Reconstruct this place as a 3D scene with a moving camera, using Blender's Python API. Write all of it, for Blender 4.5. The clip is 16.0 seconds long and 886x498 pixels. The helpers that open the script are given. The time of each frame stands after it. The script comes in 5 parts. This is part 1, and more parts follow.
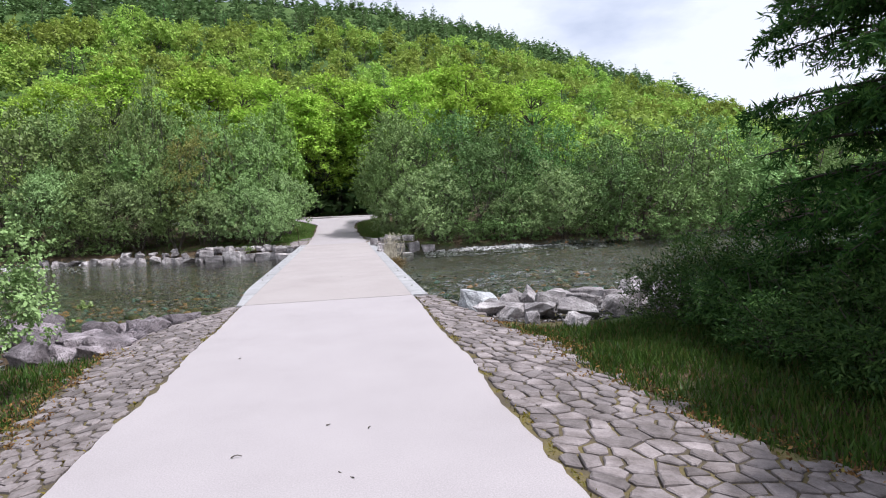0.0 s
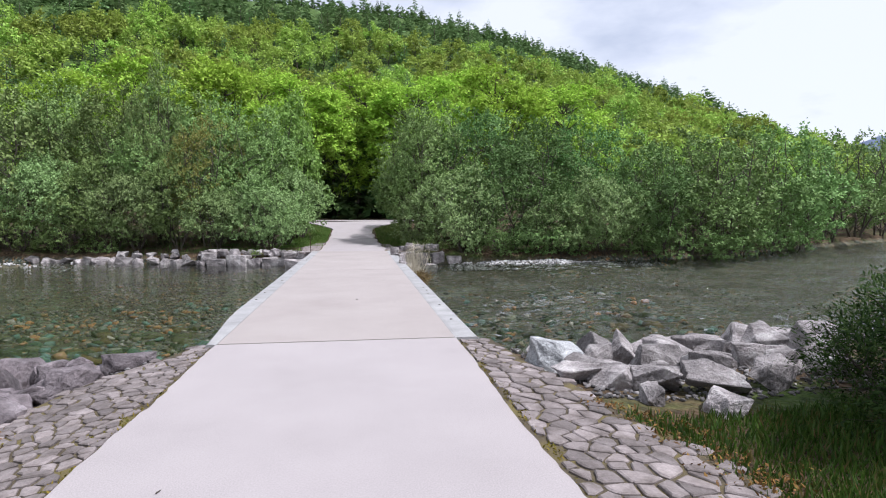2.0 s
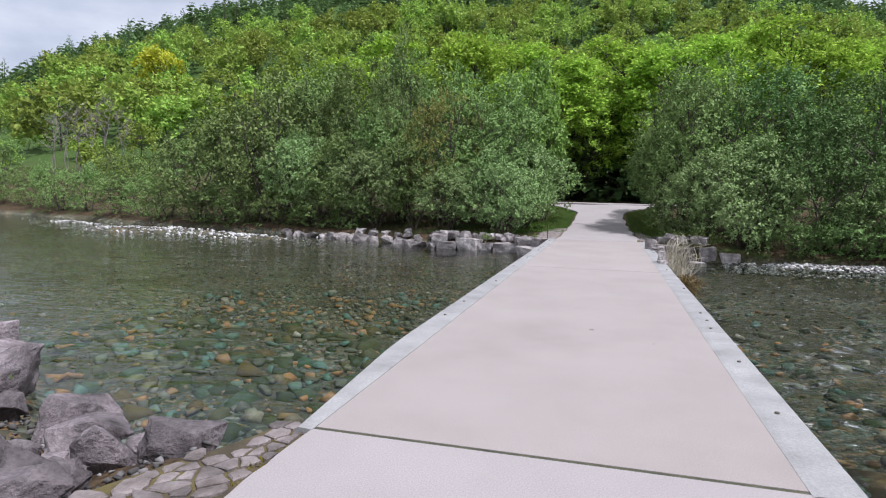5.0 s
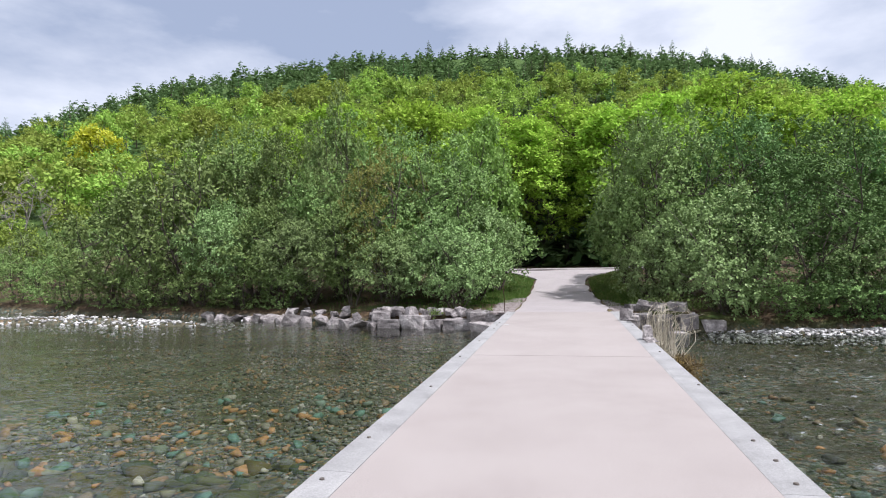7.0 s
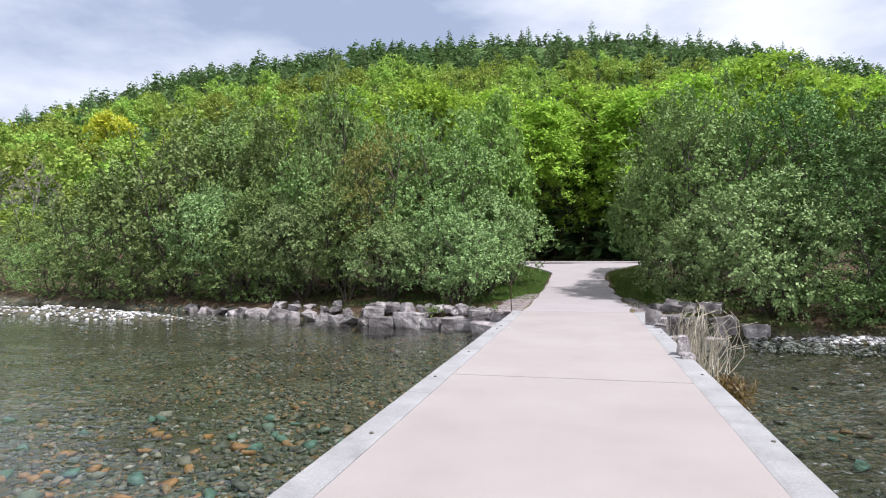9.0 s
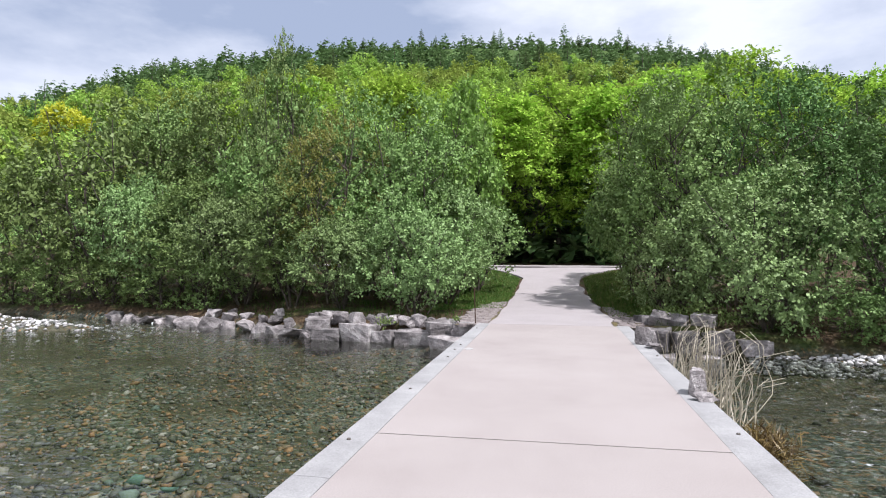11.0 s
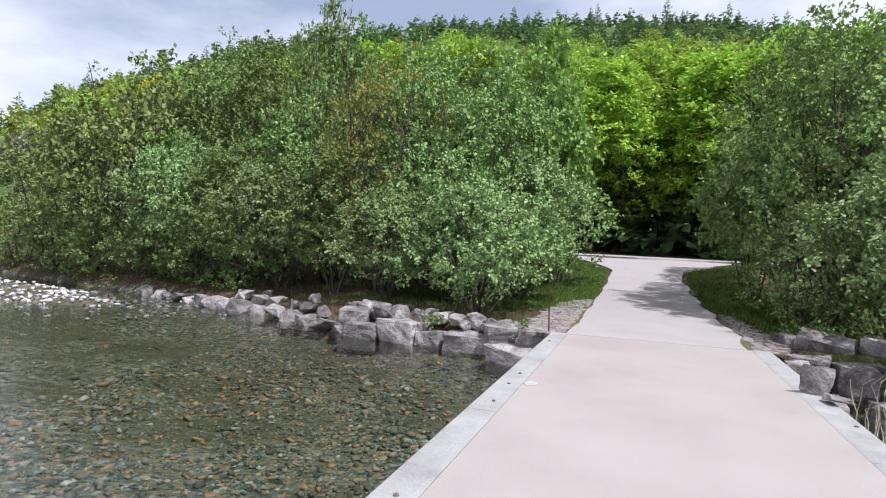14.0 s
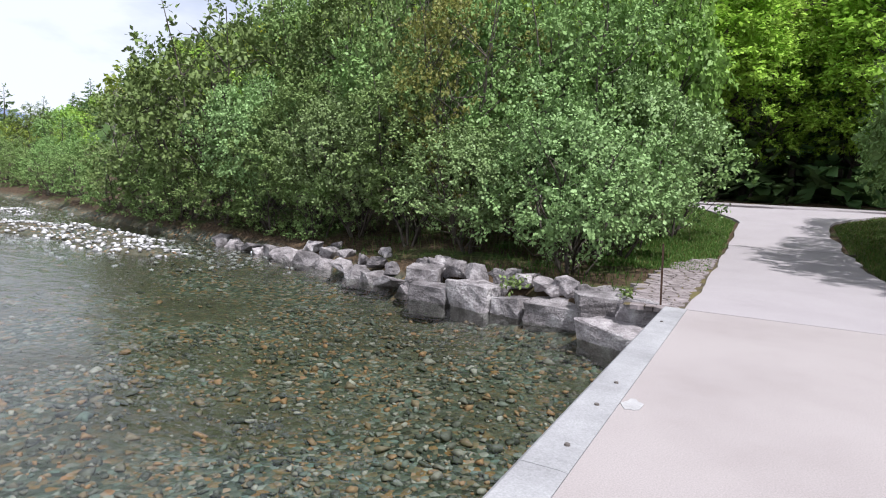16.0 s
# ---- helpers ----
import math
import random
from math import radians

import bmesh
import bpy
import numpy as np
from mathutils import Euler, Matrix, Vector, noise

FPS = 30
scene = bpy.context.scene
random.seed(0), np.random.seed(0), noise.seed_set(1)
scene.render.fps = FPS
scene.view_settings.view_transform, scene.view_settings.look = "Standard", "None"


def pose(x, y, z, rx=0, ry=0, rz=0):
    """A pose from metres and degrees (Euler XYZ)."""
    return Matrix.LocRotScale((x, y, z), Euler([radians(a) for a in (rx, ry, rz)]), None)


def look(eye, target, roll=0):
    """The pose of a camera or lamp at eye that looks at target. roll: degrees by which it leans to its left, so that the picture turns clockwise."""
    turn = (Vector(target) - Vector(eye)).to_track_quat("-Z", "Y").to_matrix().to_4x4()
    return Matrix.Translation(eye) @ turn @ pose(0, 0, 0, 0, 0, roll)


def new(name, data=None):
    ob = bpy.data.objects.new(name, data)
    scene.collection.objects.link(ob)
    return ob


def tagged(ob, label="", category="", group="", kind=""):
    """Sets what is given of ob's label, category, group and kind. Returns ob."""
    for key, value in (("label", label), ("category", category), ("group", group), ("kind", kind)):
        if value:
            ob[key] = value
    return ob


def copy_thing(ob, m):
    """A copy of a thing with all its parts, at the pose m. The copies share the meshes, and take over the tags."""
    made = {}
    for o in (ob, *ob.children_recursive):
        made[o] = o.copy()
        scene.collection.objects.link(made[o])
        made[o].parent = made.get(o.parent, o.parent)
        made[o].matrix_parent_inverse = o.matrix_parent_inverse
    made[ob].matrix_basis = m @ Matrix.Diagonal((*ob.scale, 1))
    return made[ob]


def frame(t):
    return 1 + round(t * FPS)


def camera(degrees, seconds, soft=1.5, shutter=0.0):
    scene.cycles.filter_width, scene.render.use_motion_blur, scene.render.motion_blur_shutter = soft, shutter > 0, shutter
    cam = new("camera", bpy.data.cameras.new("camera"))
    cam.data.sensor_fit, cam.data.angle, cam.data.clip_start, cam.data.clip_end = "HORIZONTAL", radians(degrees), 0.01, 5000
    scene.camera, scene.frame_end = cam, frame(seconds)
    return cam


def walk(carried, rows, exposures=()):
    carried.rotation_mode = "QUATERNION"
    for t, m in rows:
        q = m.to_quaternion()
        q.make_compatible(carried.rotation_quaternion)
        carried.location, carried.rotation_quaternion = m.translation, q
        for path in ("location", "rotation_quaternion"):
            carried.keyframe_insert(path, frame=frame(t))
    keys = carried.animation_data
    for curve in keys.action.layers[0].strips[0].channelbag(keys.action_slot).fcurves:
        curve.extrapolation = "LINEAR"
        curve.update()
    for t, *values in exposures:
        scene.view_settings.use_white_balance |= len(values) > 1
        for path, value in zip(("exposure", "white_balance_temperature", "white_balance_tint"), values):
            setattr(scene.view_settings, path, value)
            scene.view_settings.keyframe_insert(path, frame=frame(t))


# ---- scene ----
cam = camera(72.0, 16.0, soft=1.1)
PATH = [
    (0, (0.288, -2.284, 1.563), (0.611, -0.315, 1.429), -2.4),
    (0.5, (0.31, -1.453, 1.674), (0.581, 0.524, 1.534), -0.2),
    (1, (0.381, -0.492, 1.682), (0.726, 1.47, 1.51), -1.8),
    (1.5, (0.233, 0.206, 1.588), (0.542, 2.176, 1.445), -0.0),
    (2, (0.261, 1.009, 1.585), (0.535, 2.987, 1.475), -0.2),
    (2.5, (0.206, 1.653, 1.489), (0.4, 3.638, 1.338), -1.2),
    (3, (0.172, 2.322, 1.483), (0.319, 4.31, 1.314), 0.7),
    (3.5, (0.193, 2.797, 1.494), (0.164, 4.79, 1.332), -0.4),
    (4, (0.321, 3.23, 1.575), (-0.137, 5.168, 1.393), 1.4),
    (4.2, (0.375, 3.58, 1.575), (-0.159, 5.498, 1.387), 1.7),
    (6.3, (0.27, 7.58, 1.605), (-0.193, 9.521, 1.481), 0.6),
    (6.5, (0.245, 7.893, 1.565), (-0.208, 9.841, 1.532), 0.8),
    (7, (0.113, 8.579, 1.556), (-0.277, 10.539, 1.61), -1.0),
    (7.5, (0.12, 9.253, 1.544), (-0.222, 11.223, 1.62), 0.2),
    (8, (0.126, 9.935, 1.556), (-0.241, 11.901, 1.595), 0.1),
    (8.5, (0.197, 10.649, 1.517), (-0.169, 12.615, 1.557), -1.5),
    (9, (0.226, 11.189, 1.54), (-0.228, 13.136, 1.567), -0.3),
    (9.5, (0.173, 11.877, 1.539), (-0.235, 13.835, 1.551), -1.8),
    (9.7, (0.15, 12.154, 1.48), (-0.222, 14.119, 1.514), -1.0),
    (11.8, (0.079, 14.881, 1.586), (-0.289, 16.847, 1.621), 0.4),
    (12, (0.085, 15.182, 1.571), (-0.266, 17.151, 1.603), -0.1),
    (12.5, (-0.013, 15.683, 1.539), (-0.485, 17.627, 1.559), 1.9),
    (13, (-0.185, 16.134, 1.592), (-0.77, 18.046, 1.562), 2.4),
    (13.5, (-0.182, 16.856, 1.587), (-0.777, 18.766, 1.577), 1.6),
    (14, (-0.267, 17.475, 1.566), (-0.892, 19.374, 1.539), 2.7),
    (14.5, (-0.358, 18.129, 1.584), (-0.983, 20.028, 1.557), 1.0),
    (15, (-0.449, 18.524, 1.63), (-1.175, 20.386, 1.552), 3.3),
    (15.5, (-0.603, 19.321, 1.559), (-1.46, 21.122, 1.413), 3.9),
    (16, (-0.657, 19.816, 1.561), (-1.582, 21.576, 1.346), 2.6),
]
walk(cam, [(t, look(eye, target, roll)) for t, eye, target, roll in PATH],
     exposures=[(0, 0.41, 5840, 15), (2.5, 0.30, 5840, 15), (3.5, 0.20, 5840, 15), (4.2, 0.13, 5840, 15), (6.5, 0.13, 5840, 15), (6.75, 0.27, 5840, 15), (7, 0.38, 5960, 15), (7.5, 0.47, 5960, 15), (12, 0.44, 5960, 15), (16, 0.41, 5840, 15)])

# ---- world, sun, exposure ----
SUN_DIR = Vector((0.64, -0.34, 1.32)).normalized()
world = bpy.data.worlds.new("sky")
scene.world = world
world.use_nodes = True
wn, wl = world.node_tree.nodes, world.node_tree.links
wn.clear()
sky = wn.new("ShaderNodeTexSky")
sky.sky_type, sky.sun_disc = "NISHITA", False
sky.sun_elevation = math.asin(SUN_DIR.z)
sky.sun_rotation = math.atan2(SUN_DIR.x, SUN_DIR.y)
wcoord, wmap, wnoise, wramp, wmix = (wn.new(k) for k in ("ShaderNodeTexCoord", "ShaderNodeMapping", "ShaderNodeTexNoise", "ShaderNodeValToRGB", "ShaderNodeMix"))
wmap.inputs["Scale"].default_value = (1.0, 1.0, 2.6)
wmap.inputs["Location"].default_value = (0.35, 0.1, 0.0)
wnoise.inputs["Scale"].default_value, wnoise.inputs["Detail"].default_value, wnoise.inputs["Roughness"].default_value = 1.9, 7.0, 0.55
wramp.color_ramp.elements[0].position, wramp.color_ramp.elements[0].color = 0.38, (6.4, 7.3, 9.0, 1)
wramp.color_ramp.elements[1].position, wramp.color_ramp.elements[1].color = 0.62, (15.2, 15.3, 15.4, 1)
wmix.data_type = "RGBA"
wmix.inputs["Factor"].default_value = 0.82
wback, wout = wn.new("ShaderNodeBackground"), wn.new("ShaderNodeOutputWorld")
wback.inputs["Strength"].default_value = 0.058
wl.new(wcoord.outputs["Generated"], wmap.inputs["Vector"])
wl.new(wmap.outputs["Vector"], wnoise.inputs["Vector"])
wdot, wbank, wadd = wn.new("ShaderNodeVectorMath"), wn.new("ShaderNodeMapRange"), wn.new("ShaderNodeMath")
wdot.operation = "DOT_PRODUCT"
wdot.inputs[1].default_value = Vector((-0.42, 0.80, 0.42)).normalized()
wbank.inputs["From Min"].default_value, wbank.inputs["From Max"].default_value = 0.78, 0.98
wbank.inputs["To Min"].default_value, wbank.inputs["To Max"].default_value = 0.20, -0.12
wadd.operation = "ADD"
wl.new(wcoord.outputs["Generated"], wdot.inputs[0])
wl.new(wdot.outputs["Value"], wbank.inputs["Value"])
wl.new(wbank.outputs["Result"], wadd.inputs[0])
wl.new(wnoise.outputs["Fac"], wadd.inputs[1])
wl.new(wadd.outputs["Value"], wramp.inputs["Fac"])
wl.new(sky.outputs["Color"], wmix.inputs["A"])
wl.new(wramp.outputs["Color"], wmix.inputs["B"])
wl.new(wmix.outputs["Result"], wback.inputs["Color"])
wl.new(wback.outputs["Background"], wout.inputs["Surface"])
sun_data = bpy.data.lights.new("sun", "SUN")
sun_data.energy, sun_data.angle, sun_data.color = 4.8, radians(0.9), (1.0, 0.95, 0.88)
new("sun", sun_data).matrix_world = look(SUN_DIR * 60, (0, 0, 0))


# ---- materials ----
def nodes_of(name):
    m = bpy.data.materials.new(name)
    m.use_nodes = True
    n, l = m.node_tree.nodes, m.node_tree.links
    return m, n, l, n["Principled BSDF"]


def ramp_node(n, stops):
    r = n.new("ShaderNodeValToRGB")
    while len(r.color_ramp.elements) < len(stops):
        r.color_ramp.elements.new(0.5)
    for e, (p, c) in zip(r.color_ramp.elements, stops):
        e.position, e.color = p, (*c, 1)
    return r


def mineral(name, stops, scale=6.0, fine=60.0, rough=0.85, bump=0.3, dist=0.01, per_object=0.15, coords="Object", fine_amount=0.35, spec=0.3):
    """Stone or concrete: broad stains, fine grain, a shift of brightness from piece to piece, fine relief."""
    m, n, l, b = nodes_of(name)
    tc = n.new("ShaderNodeTexCoord")
    big, small = n.new("ShaderNodeTexNoise"), n.new("ShaderNodeTexNoise")
    big.inputs["Scale"].default_value, big.inputs["Detail"].default_value, big.inputs["Roughness"].default_value = scale, 8, 0.62
    small.inputs["Scale"].default_value, small.inputs["Detail"].default_value, small.inputs["Roughness"].default_value = fine, 6, 0.65
    geo = n.new("ShaderNodeNewGeometry")
    vec = tc.outputs["Object"] if coords == "Object" else geo.outputs["Position"]
    l.new(vec, big.inputs["Vector"])
    l.new(vec, small.inputs["Vector"])
    r = ramp_node(n, stops)
    l.new(big.outputs["Fac"], r.inputs["Fac"])
    hsv = n.new("ShaderNodeHueSaturation")
    info = n.new("ShaderNodeObjectInfo")
    mr = n.new("ShaderNodeMapRange")
    mr.inputs["To Min"].default_value, mr.inputs["To Max"].default_value = 1 - per_object, 1 + per_object
    l.new(info.outputs["Random"], mr.inputs["Value"])
    l.new(mr.outputs["Result"], hsv.inputs["Value"])
    l.new(r.outputs["Color"], hsv.inputs["Color"])
    mx = n.new("ShaderNodeMix")
    mx.data_type, mx.blend_type = "RGBA", "OVERLAY"
    mx.inputs["Factor"].default_value = fine_amount
    l.new(hsv.outputs["Color"], mx.inputs["A"])
    l.new(small.outputs["Fac"], mx.inputs["B"])
    l.new(mx.outputs["Result"], b.inputs["Base Color"])
    bp = n.new("ShaderNodeBump")
    bp.inputs["Strength"].default_value, bp.inputs["Distance"].default_value = bump, dist
    l.new(small.outputs["Fac"], bp.inputs["Height"])
    l.new(bp.outputs["Normal"], b.inputs["Normal"])
    b.inputs["Roughness"].default_value = rough
    b.inputs["Specular IOR Level"].default_value = spec
    return m


def foliage(name, stops, glow=0.35, gloss=0.06, vary=0.17):
    """Leaves: a colour per leaf, a shift per tree, light that comes through, a faint gloss."""
    m, n, l, b = nodes_of(name)
    n.remove(b)
    out = n["Material Output"]
    geo, info = n.new("ShaderNodeNewGeometry"), n.new("ShaderNodeObjectInfo")
    r = ramp_node(n, stops)
    l.new(geo.outputs["Random Per Island"], r.inputs["Fac"])
    hsv = n.new("ShaderNodeHueSaturation")
    mr, mh = n.new("ShaderNodeMapRange"), n.new("ShaderNodeMapRange")
    mr.inputs["To Min"].default_value, mr.inputs["To Max"].default_value = 1 - vary, 1 + vary
    mh.inputs["To Min"].default_value, mh.inputs["To Max"].default_value = 0.5 - vary * 0.08, 0.5 + vary * 0.04
    l.new(info.outputs["Random"], mr.inputs["Value"])
    l.new(info.outputs["Random"], mh.inputs["Value"])
    l.new(mr.outputs["Result"], hsv.inputs["Value"])
    l.new(mh.outputs["Result"], hsv.inputs["Hue"])
    l.new(r.outputs["Color"], hsv.inputs["Color"])
    dif, tra, glo = n.new("ShaderNodeBsdfDiffuse"), n.new("ShaderNodeBsdfTranslucent"), n.new("ShaderNodeBsdfGlossy")
    glo.inputs["Roughness"].default_value = 0.5
    m1, m2 = n.new("ShaderNodeMixShader"), n.new("ShaderNodeMixShader")
    m1.inputs["Fac"].default_value, m2.inputs["Fac"].default_value = glow, gloss
    for node in (dif, tra):
        l.new(hsv.outputs["Color"], node.inputs["Color"])
    l.new(dif.outputs["BSDF"], m1.inputs[1])
    l.new(tra.outputs["BSDF"], m1.inputs[2])
    l.new(m1.outputs["Shader"], m2.inputs[1])
    l.new(glo.outputs["BSDF"], m2.inputs[2])
    l.new(m2.outputs["Shader"], out.inputs["Surface"])
    return m


def water_material():
    """Clear shallow river: a view through to the bed, with the sky mirrored in moving ripples."""
    m, n, l, b = nodes_of("river_water")
    n.remove(b)
    out = n["Material Output"]
    geo, mp = n.new("ShaderNodeNewGeometry"), n.new("ShaderNodeMapping")
    mp.inputs["Scale"].default_value = (0.75, 1.5, 1.0)
    n1, n2 = n.new("ShaderNodeTexNoise"), n.new("ShaderNodeTexNoise")
    n1.inputs["Scale"].default_value, n1.inputs["Detail"].default_value = 2.6, 4
    n2.inputs["Scale"].default_value, n2.inputs["Detail"].default_value = 7.0, 3
    l.new(geo.outputs["Position"], mp.inputs["Vector"])
    l.new(mp.outputs["Vector"], n1.inputs["Vector"])
    l.new(mp.outputs["Vector"], n2.inputs["Vector"])
    b1, b2 = n.new("ShaderNodeBump"), n.new("ShaderNodeBump")
    b1.inputs["Distance"].default_value, b2.inputs["Distance"].default_value = 0.24, 0.10
    sep, riff = n.new("ShaderNodeSeparateXYZ"), n.new("ShaderNodeMapRange")
    riff.inputs["From Min"].default_value, riff.inputs["From Max"].default_value = -3.0, 3.0
    riff.inputs["To Min"].default_value, riff.inputs["To Max"].default_value = 0.10, 1.0
    l.new(geo.outputs["Position"], sep.inputs["Vector"])
    l.new(sep.outputs["X"], riff.inputs["Value"])
    l.new(riff.outputs["Result"], b1.inputs["Strength"])
    l.new(riff.outputs["Result"], b2.inputs["Strength"])
    l.new(n1.outputs["Fac"], b1.inputs["Height"])
    l.new(n2.outputs["Fac"], b2.inputs["Height"])
    l.new(b1.outputs["Normal"], b2.inputs["Normal"])
    tr, gl, fr, mx = n.new("ShaderNodeBsdfTransparent"), n.new("ShaderNodeBsdfGlossy"), n.new("ShaderNodeFresnel"), n.new("ShaderNodeMixShader")
    tr.inputs["Color"].default_value = (0.785, 0.825, 0.785, 1)
    gl.inputs["Roughness"].default_value = 0.03
    fr.inputs["IOR"].default_value = 1.33
    l.new(b2.outputs["Normal"], gl.inputs["Normal"])
    l.new(b2.outputs["Normal"], fr.inputs["Normal"])
    l.new(fr.outputs["Fac"], mx.inputs["Fac"])
    l.new(tr.outputs["BSDF"], mx.inputs[1])
    l.new(gl.outputs["BSDF"], mx.inputs[2])
    # white water where the riffles break below the bridge
    fmap, fn, foam, fmul, white, fmx = (n.new(k) for k in ("ShaderNodeMapping", "ShaderNodeTexNoise", "ShaderNodeMapRange", "ShaderNodeMath", "ShaderNodeBsdfDiffuse", "ShaderNodeMixShader"))
    fmap.inputs["Scale"].default_value = (1.5, 1.9, 1.0)
    fn.inputs["Scale"].default_value, fn.inputs["Detail"].default_value, fn.inputs["Roughness"].default_value = 2.6, 7, 0.68
    foam.inputs["From Min"].default_value, foam.inputs["From Max"].default_value = 0.63, 0.73
    foam.inputs["To Max"].default_value = 0.75
    white.inputs["Color"].default_value = (0.78, 0.82, 0.84, 1)
    fmul.operation = "MULTIPLY"
    l.new(geo.outputs["Position"], fmap.inputs["Vector"])
    l.new(fmap.outputs["Vector"], fn.inputs["Vector"])
    l.new(fn.outputs["Fac"], foam.inputs["Value"])
    l.new(foam.outputs["Result"], fmul.inputs[0])
    l.new(riff.outputs["Result"], fmul.inputs[1])
    l.new(fmul.outputs["Value"], fmx.inputs["Fac"])
    l.new(mx.outputs["Shader"], fmx.inputs[1])
    l.new(white.outputs["BSDF"], fmx.inputs[2])
    l.new(fmx.outputs["Shader"], out.inputs["Surface"])
    return m


def ground_material():
    """Bare soil, litter and moss on the land; a bed of packed pebbles below the water."""
    m, n, l, b = nodes_of("ground")
    geo = n.new("ShaderNodeNewGeometry")
    sep = n.new("ShaderNodeSeparateXYZ")
    l.new(geo.outputs["Position"], sep.inputs["Vector"])
    soil, patch = n.new("ShaderNodeTexNoise"), n.new("ShaderNodeTexNoise")
    soil.inputs["Scale"].default_value, soil.inputs["Detail"].default_value = 9, 6
    patch.inputs["Scale"].default_value, patch.inputs["Detail"].default_value = 0.7, 4
    for t in (soil, patch):
        l.new(geo.outputs["Position"], t.inputs["Vector"])
    rs = ramp_node(n, [(0.3, (0.032, 0.0224, 0.0128)), (0.5, (0.06, 0.04, 0.0224)), (0.7, (0.104, 0.072, 0.04))])
    rg = ramp_node(n, [(0.3, (0.028, 0.048, 0.0112)), (0.7, (0.072, 0.112, 0.024))])
    rp = ramp_node(n, [(0.52, (0, 0, 0)), (0.68, (1, 1, 1))])
    l.new(soil.outputs["Fac"], rs.inputs["Fac"])
    l.new(soil.outputs["Fac"], rg.inputs["Fac"])
    l.new(patch.outputs["Fac"], rp.inputs["Fac"])
    land = n.new("ShaderNodeMix")
    land.data_type = "RGBA"
    l.new(rp.outputs["Color"], land.inputs["Factor"])
    l.new(rs.outputs["Color"], land.inputs["A"])
    l.new(rg.outputs["Color"], land.inputs["B"])
    va, vb = n.new("ShaderNodeTexVoronoi"), n.new("ShaderNodeTexVoronoi")
    va.inputs["Scale"].default_value, vb.inputs["Scale"].default_value = 13.0, 22.0
    flat = n.new("ShaderNodeMapping")
    flat.inputs["Scale"].default_value = (1, 1, 0.05)
    l.new(geo.outputs["Position"], flat.inputs["Vector"])
    for t in (va, vb):
        l.new(flat.outputs["Vector"], t.inputs["Vector"])
    stones = [(0.0, (0.024, 0.028, 0.02)), (0.3, (0.06, 0.0736, 0.0544)), (0.55, (0.104, 0.12, 0.092)), (0.72, (0.224, 0.128, 0.048)), (0.84, (0.112, 0.16, 0.136)), (0.94, (0.288, 0.288, 0.248)), (1.0, (0.32, 0.16, 0.072))]
    ra, rb = ramp_node(n, stones), ramp_node(n, stones)
    for t, r in ((va, ra), (vb, rb)):
        s = n.new("ShaderNodeSeparateColor")
        l.new(t.outputs["Color"], s.inputs["Color"])
        l.new(s.outputs["Red"], r.inputs["Fac"])
    bed = n.new("ShaderNodeMix")
    bed.data_type = "RGBA"
    l.new(rp.outputs["Color"], bed.inputs["Factor"])
    l.new(ra.outputs["Color"], bed.inputs["A"])
    l.new(rb.outputs["Color"], bed.inputs["B"])
    alg, ralg, algae = n.new("ShaderNodeTexNoise"), ramp_node(n, [(0.42, (0, 0, 0)), (0.60, (0.8, 0.8, 0.8))]), n.new("ShaderNodeMix")
    alg.inputs["Scale"].default_value, alg.inputs["Detail"].default_value = 0.55, 5
    l.new(geo.outputs["Position"], alg.inputs["Vector"])
    l.new(alg.outputs["Fac"], ralg.inputs["Fac"])
    algae.data_type = "RGBA"
    algae.inputs["B"].default_value = (0.062, 0.058, 0.034, 1)
    l.new(ralg.outputs["Color"], algae.inputs["Factor"])
    l.new(bed.outputs["Result"], algae.inputs["A"])
    lvl = n.new("ShaderNodeMapRange")
    lvl.inputs["From Min"].default_value, lvl.inputs["From Max"].default_value = -0.55, -0.35
    l.new(sep.outputs["Z"], lvl.inputs["Value"])
    mx = n.new("ShaderNodeMix")
    mx.data_type = "RGBA"
    l.new(lvl.outputs["Result"], mx.inputs["Factor"])
    l.new(algae.outputs["Result"], mx.inputs["A"])
    l.new(land.outputs["Result"], mx.inputs["B"])
    fern, slope = n.new("ShaderNodeMix"), n.new("ShaderNodeMapRange")
    fern.data_type = "RGBA"
    slope.inputs["From Min"].default_value, slope.inputs["From Max"].default_value = 1.8, 5.0
    l.new(sep.outputs["Z"], slope.inputs["Value"])
    l.new(slope.outputs["Result"], fern.inputs["Factor"])
    l.new(mx.outputs["Result"], fern.inputs["A"])
    rf = ramp_node(n, [(0.3, (0.024, 0.048, 0.012)), (0.7, (0.08, 0.136, 0.028))])
    l.new(soil.outputs["Fac"], rf.inputs["Fac"])
    l.new(rf.outputs["Color"], fern.inputs["B"])
    l.new(fern.outputs["Result"], b.inputs["Base Color"])
    bp = n.new("ShaderNodeBump")
    bp.inputs["Strength"].default_value, bp.inputs["Distance"].default_value, bp.invert = 0.8, 0.05, True
    l.new(va.outputs["Distance"], bp.inputs["Height"])
    b2 = n.new("ShaderNodeBump")
    b2.inputs["Strength"].default_value, b2.inputs["Distance"].default_value = 0.6, 0.04
    l.new(soil.outputs["Fac"], b2.inputs["Height"])
    l.new(bp.outputs["Normal"], b2.inputs["Normal"])
    l.new(b2.outputs["Normal"], b.inputs["Normal"])
    b.inputs["Roughness"].default_value = 0.9
    b.inputs["Specular IOR Level"].default_value = 0.2
    return m


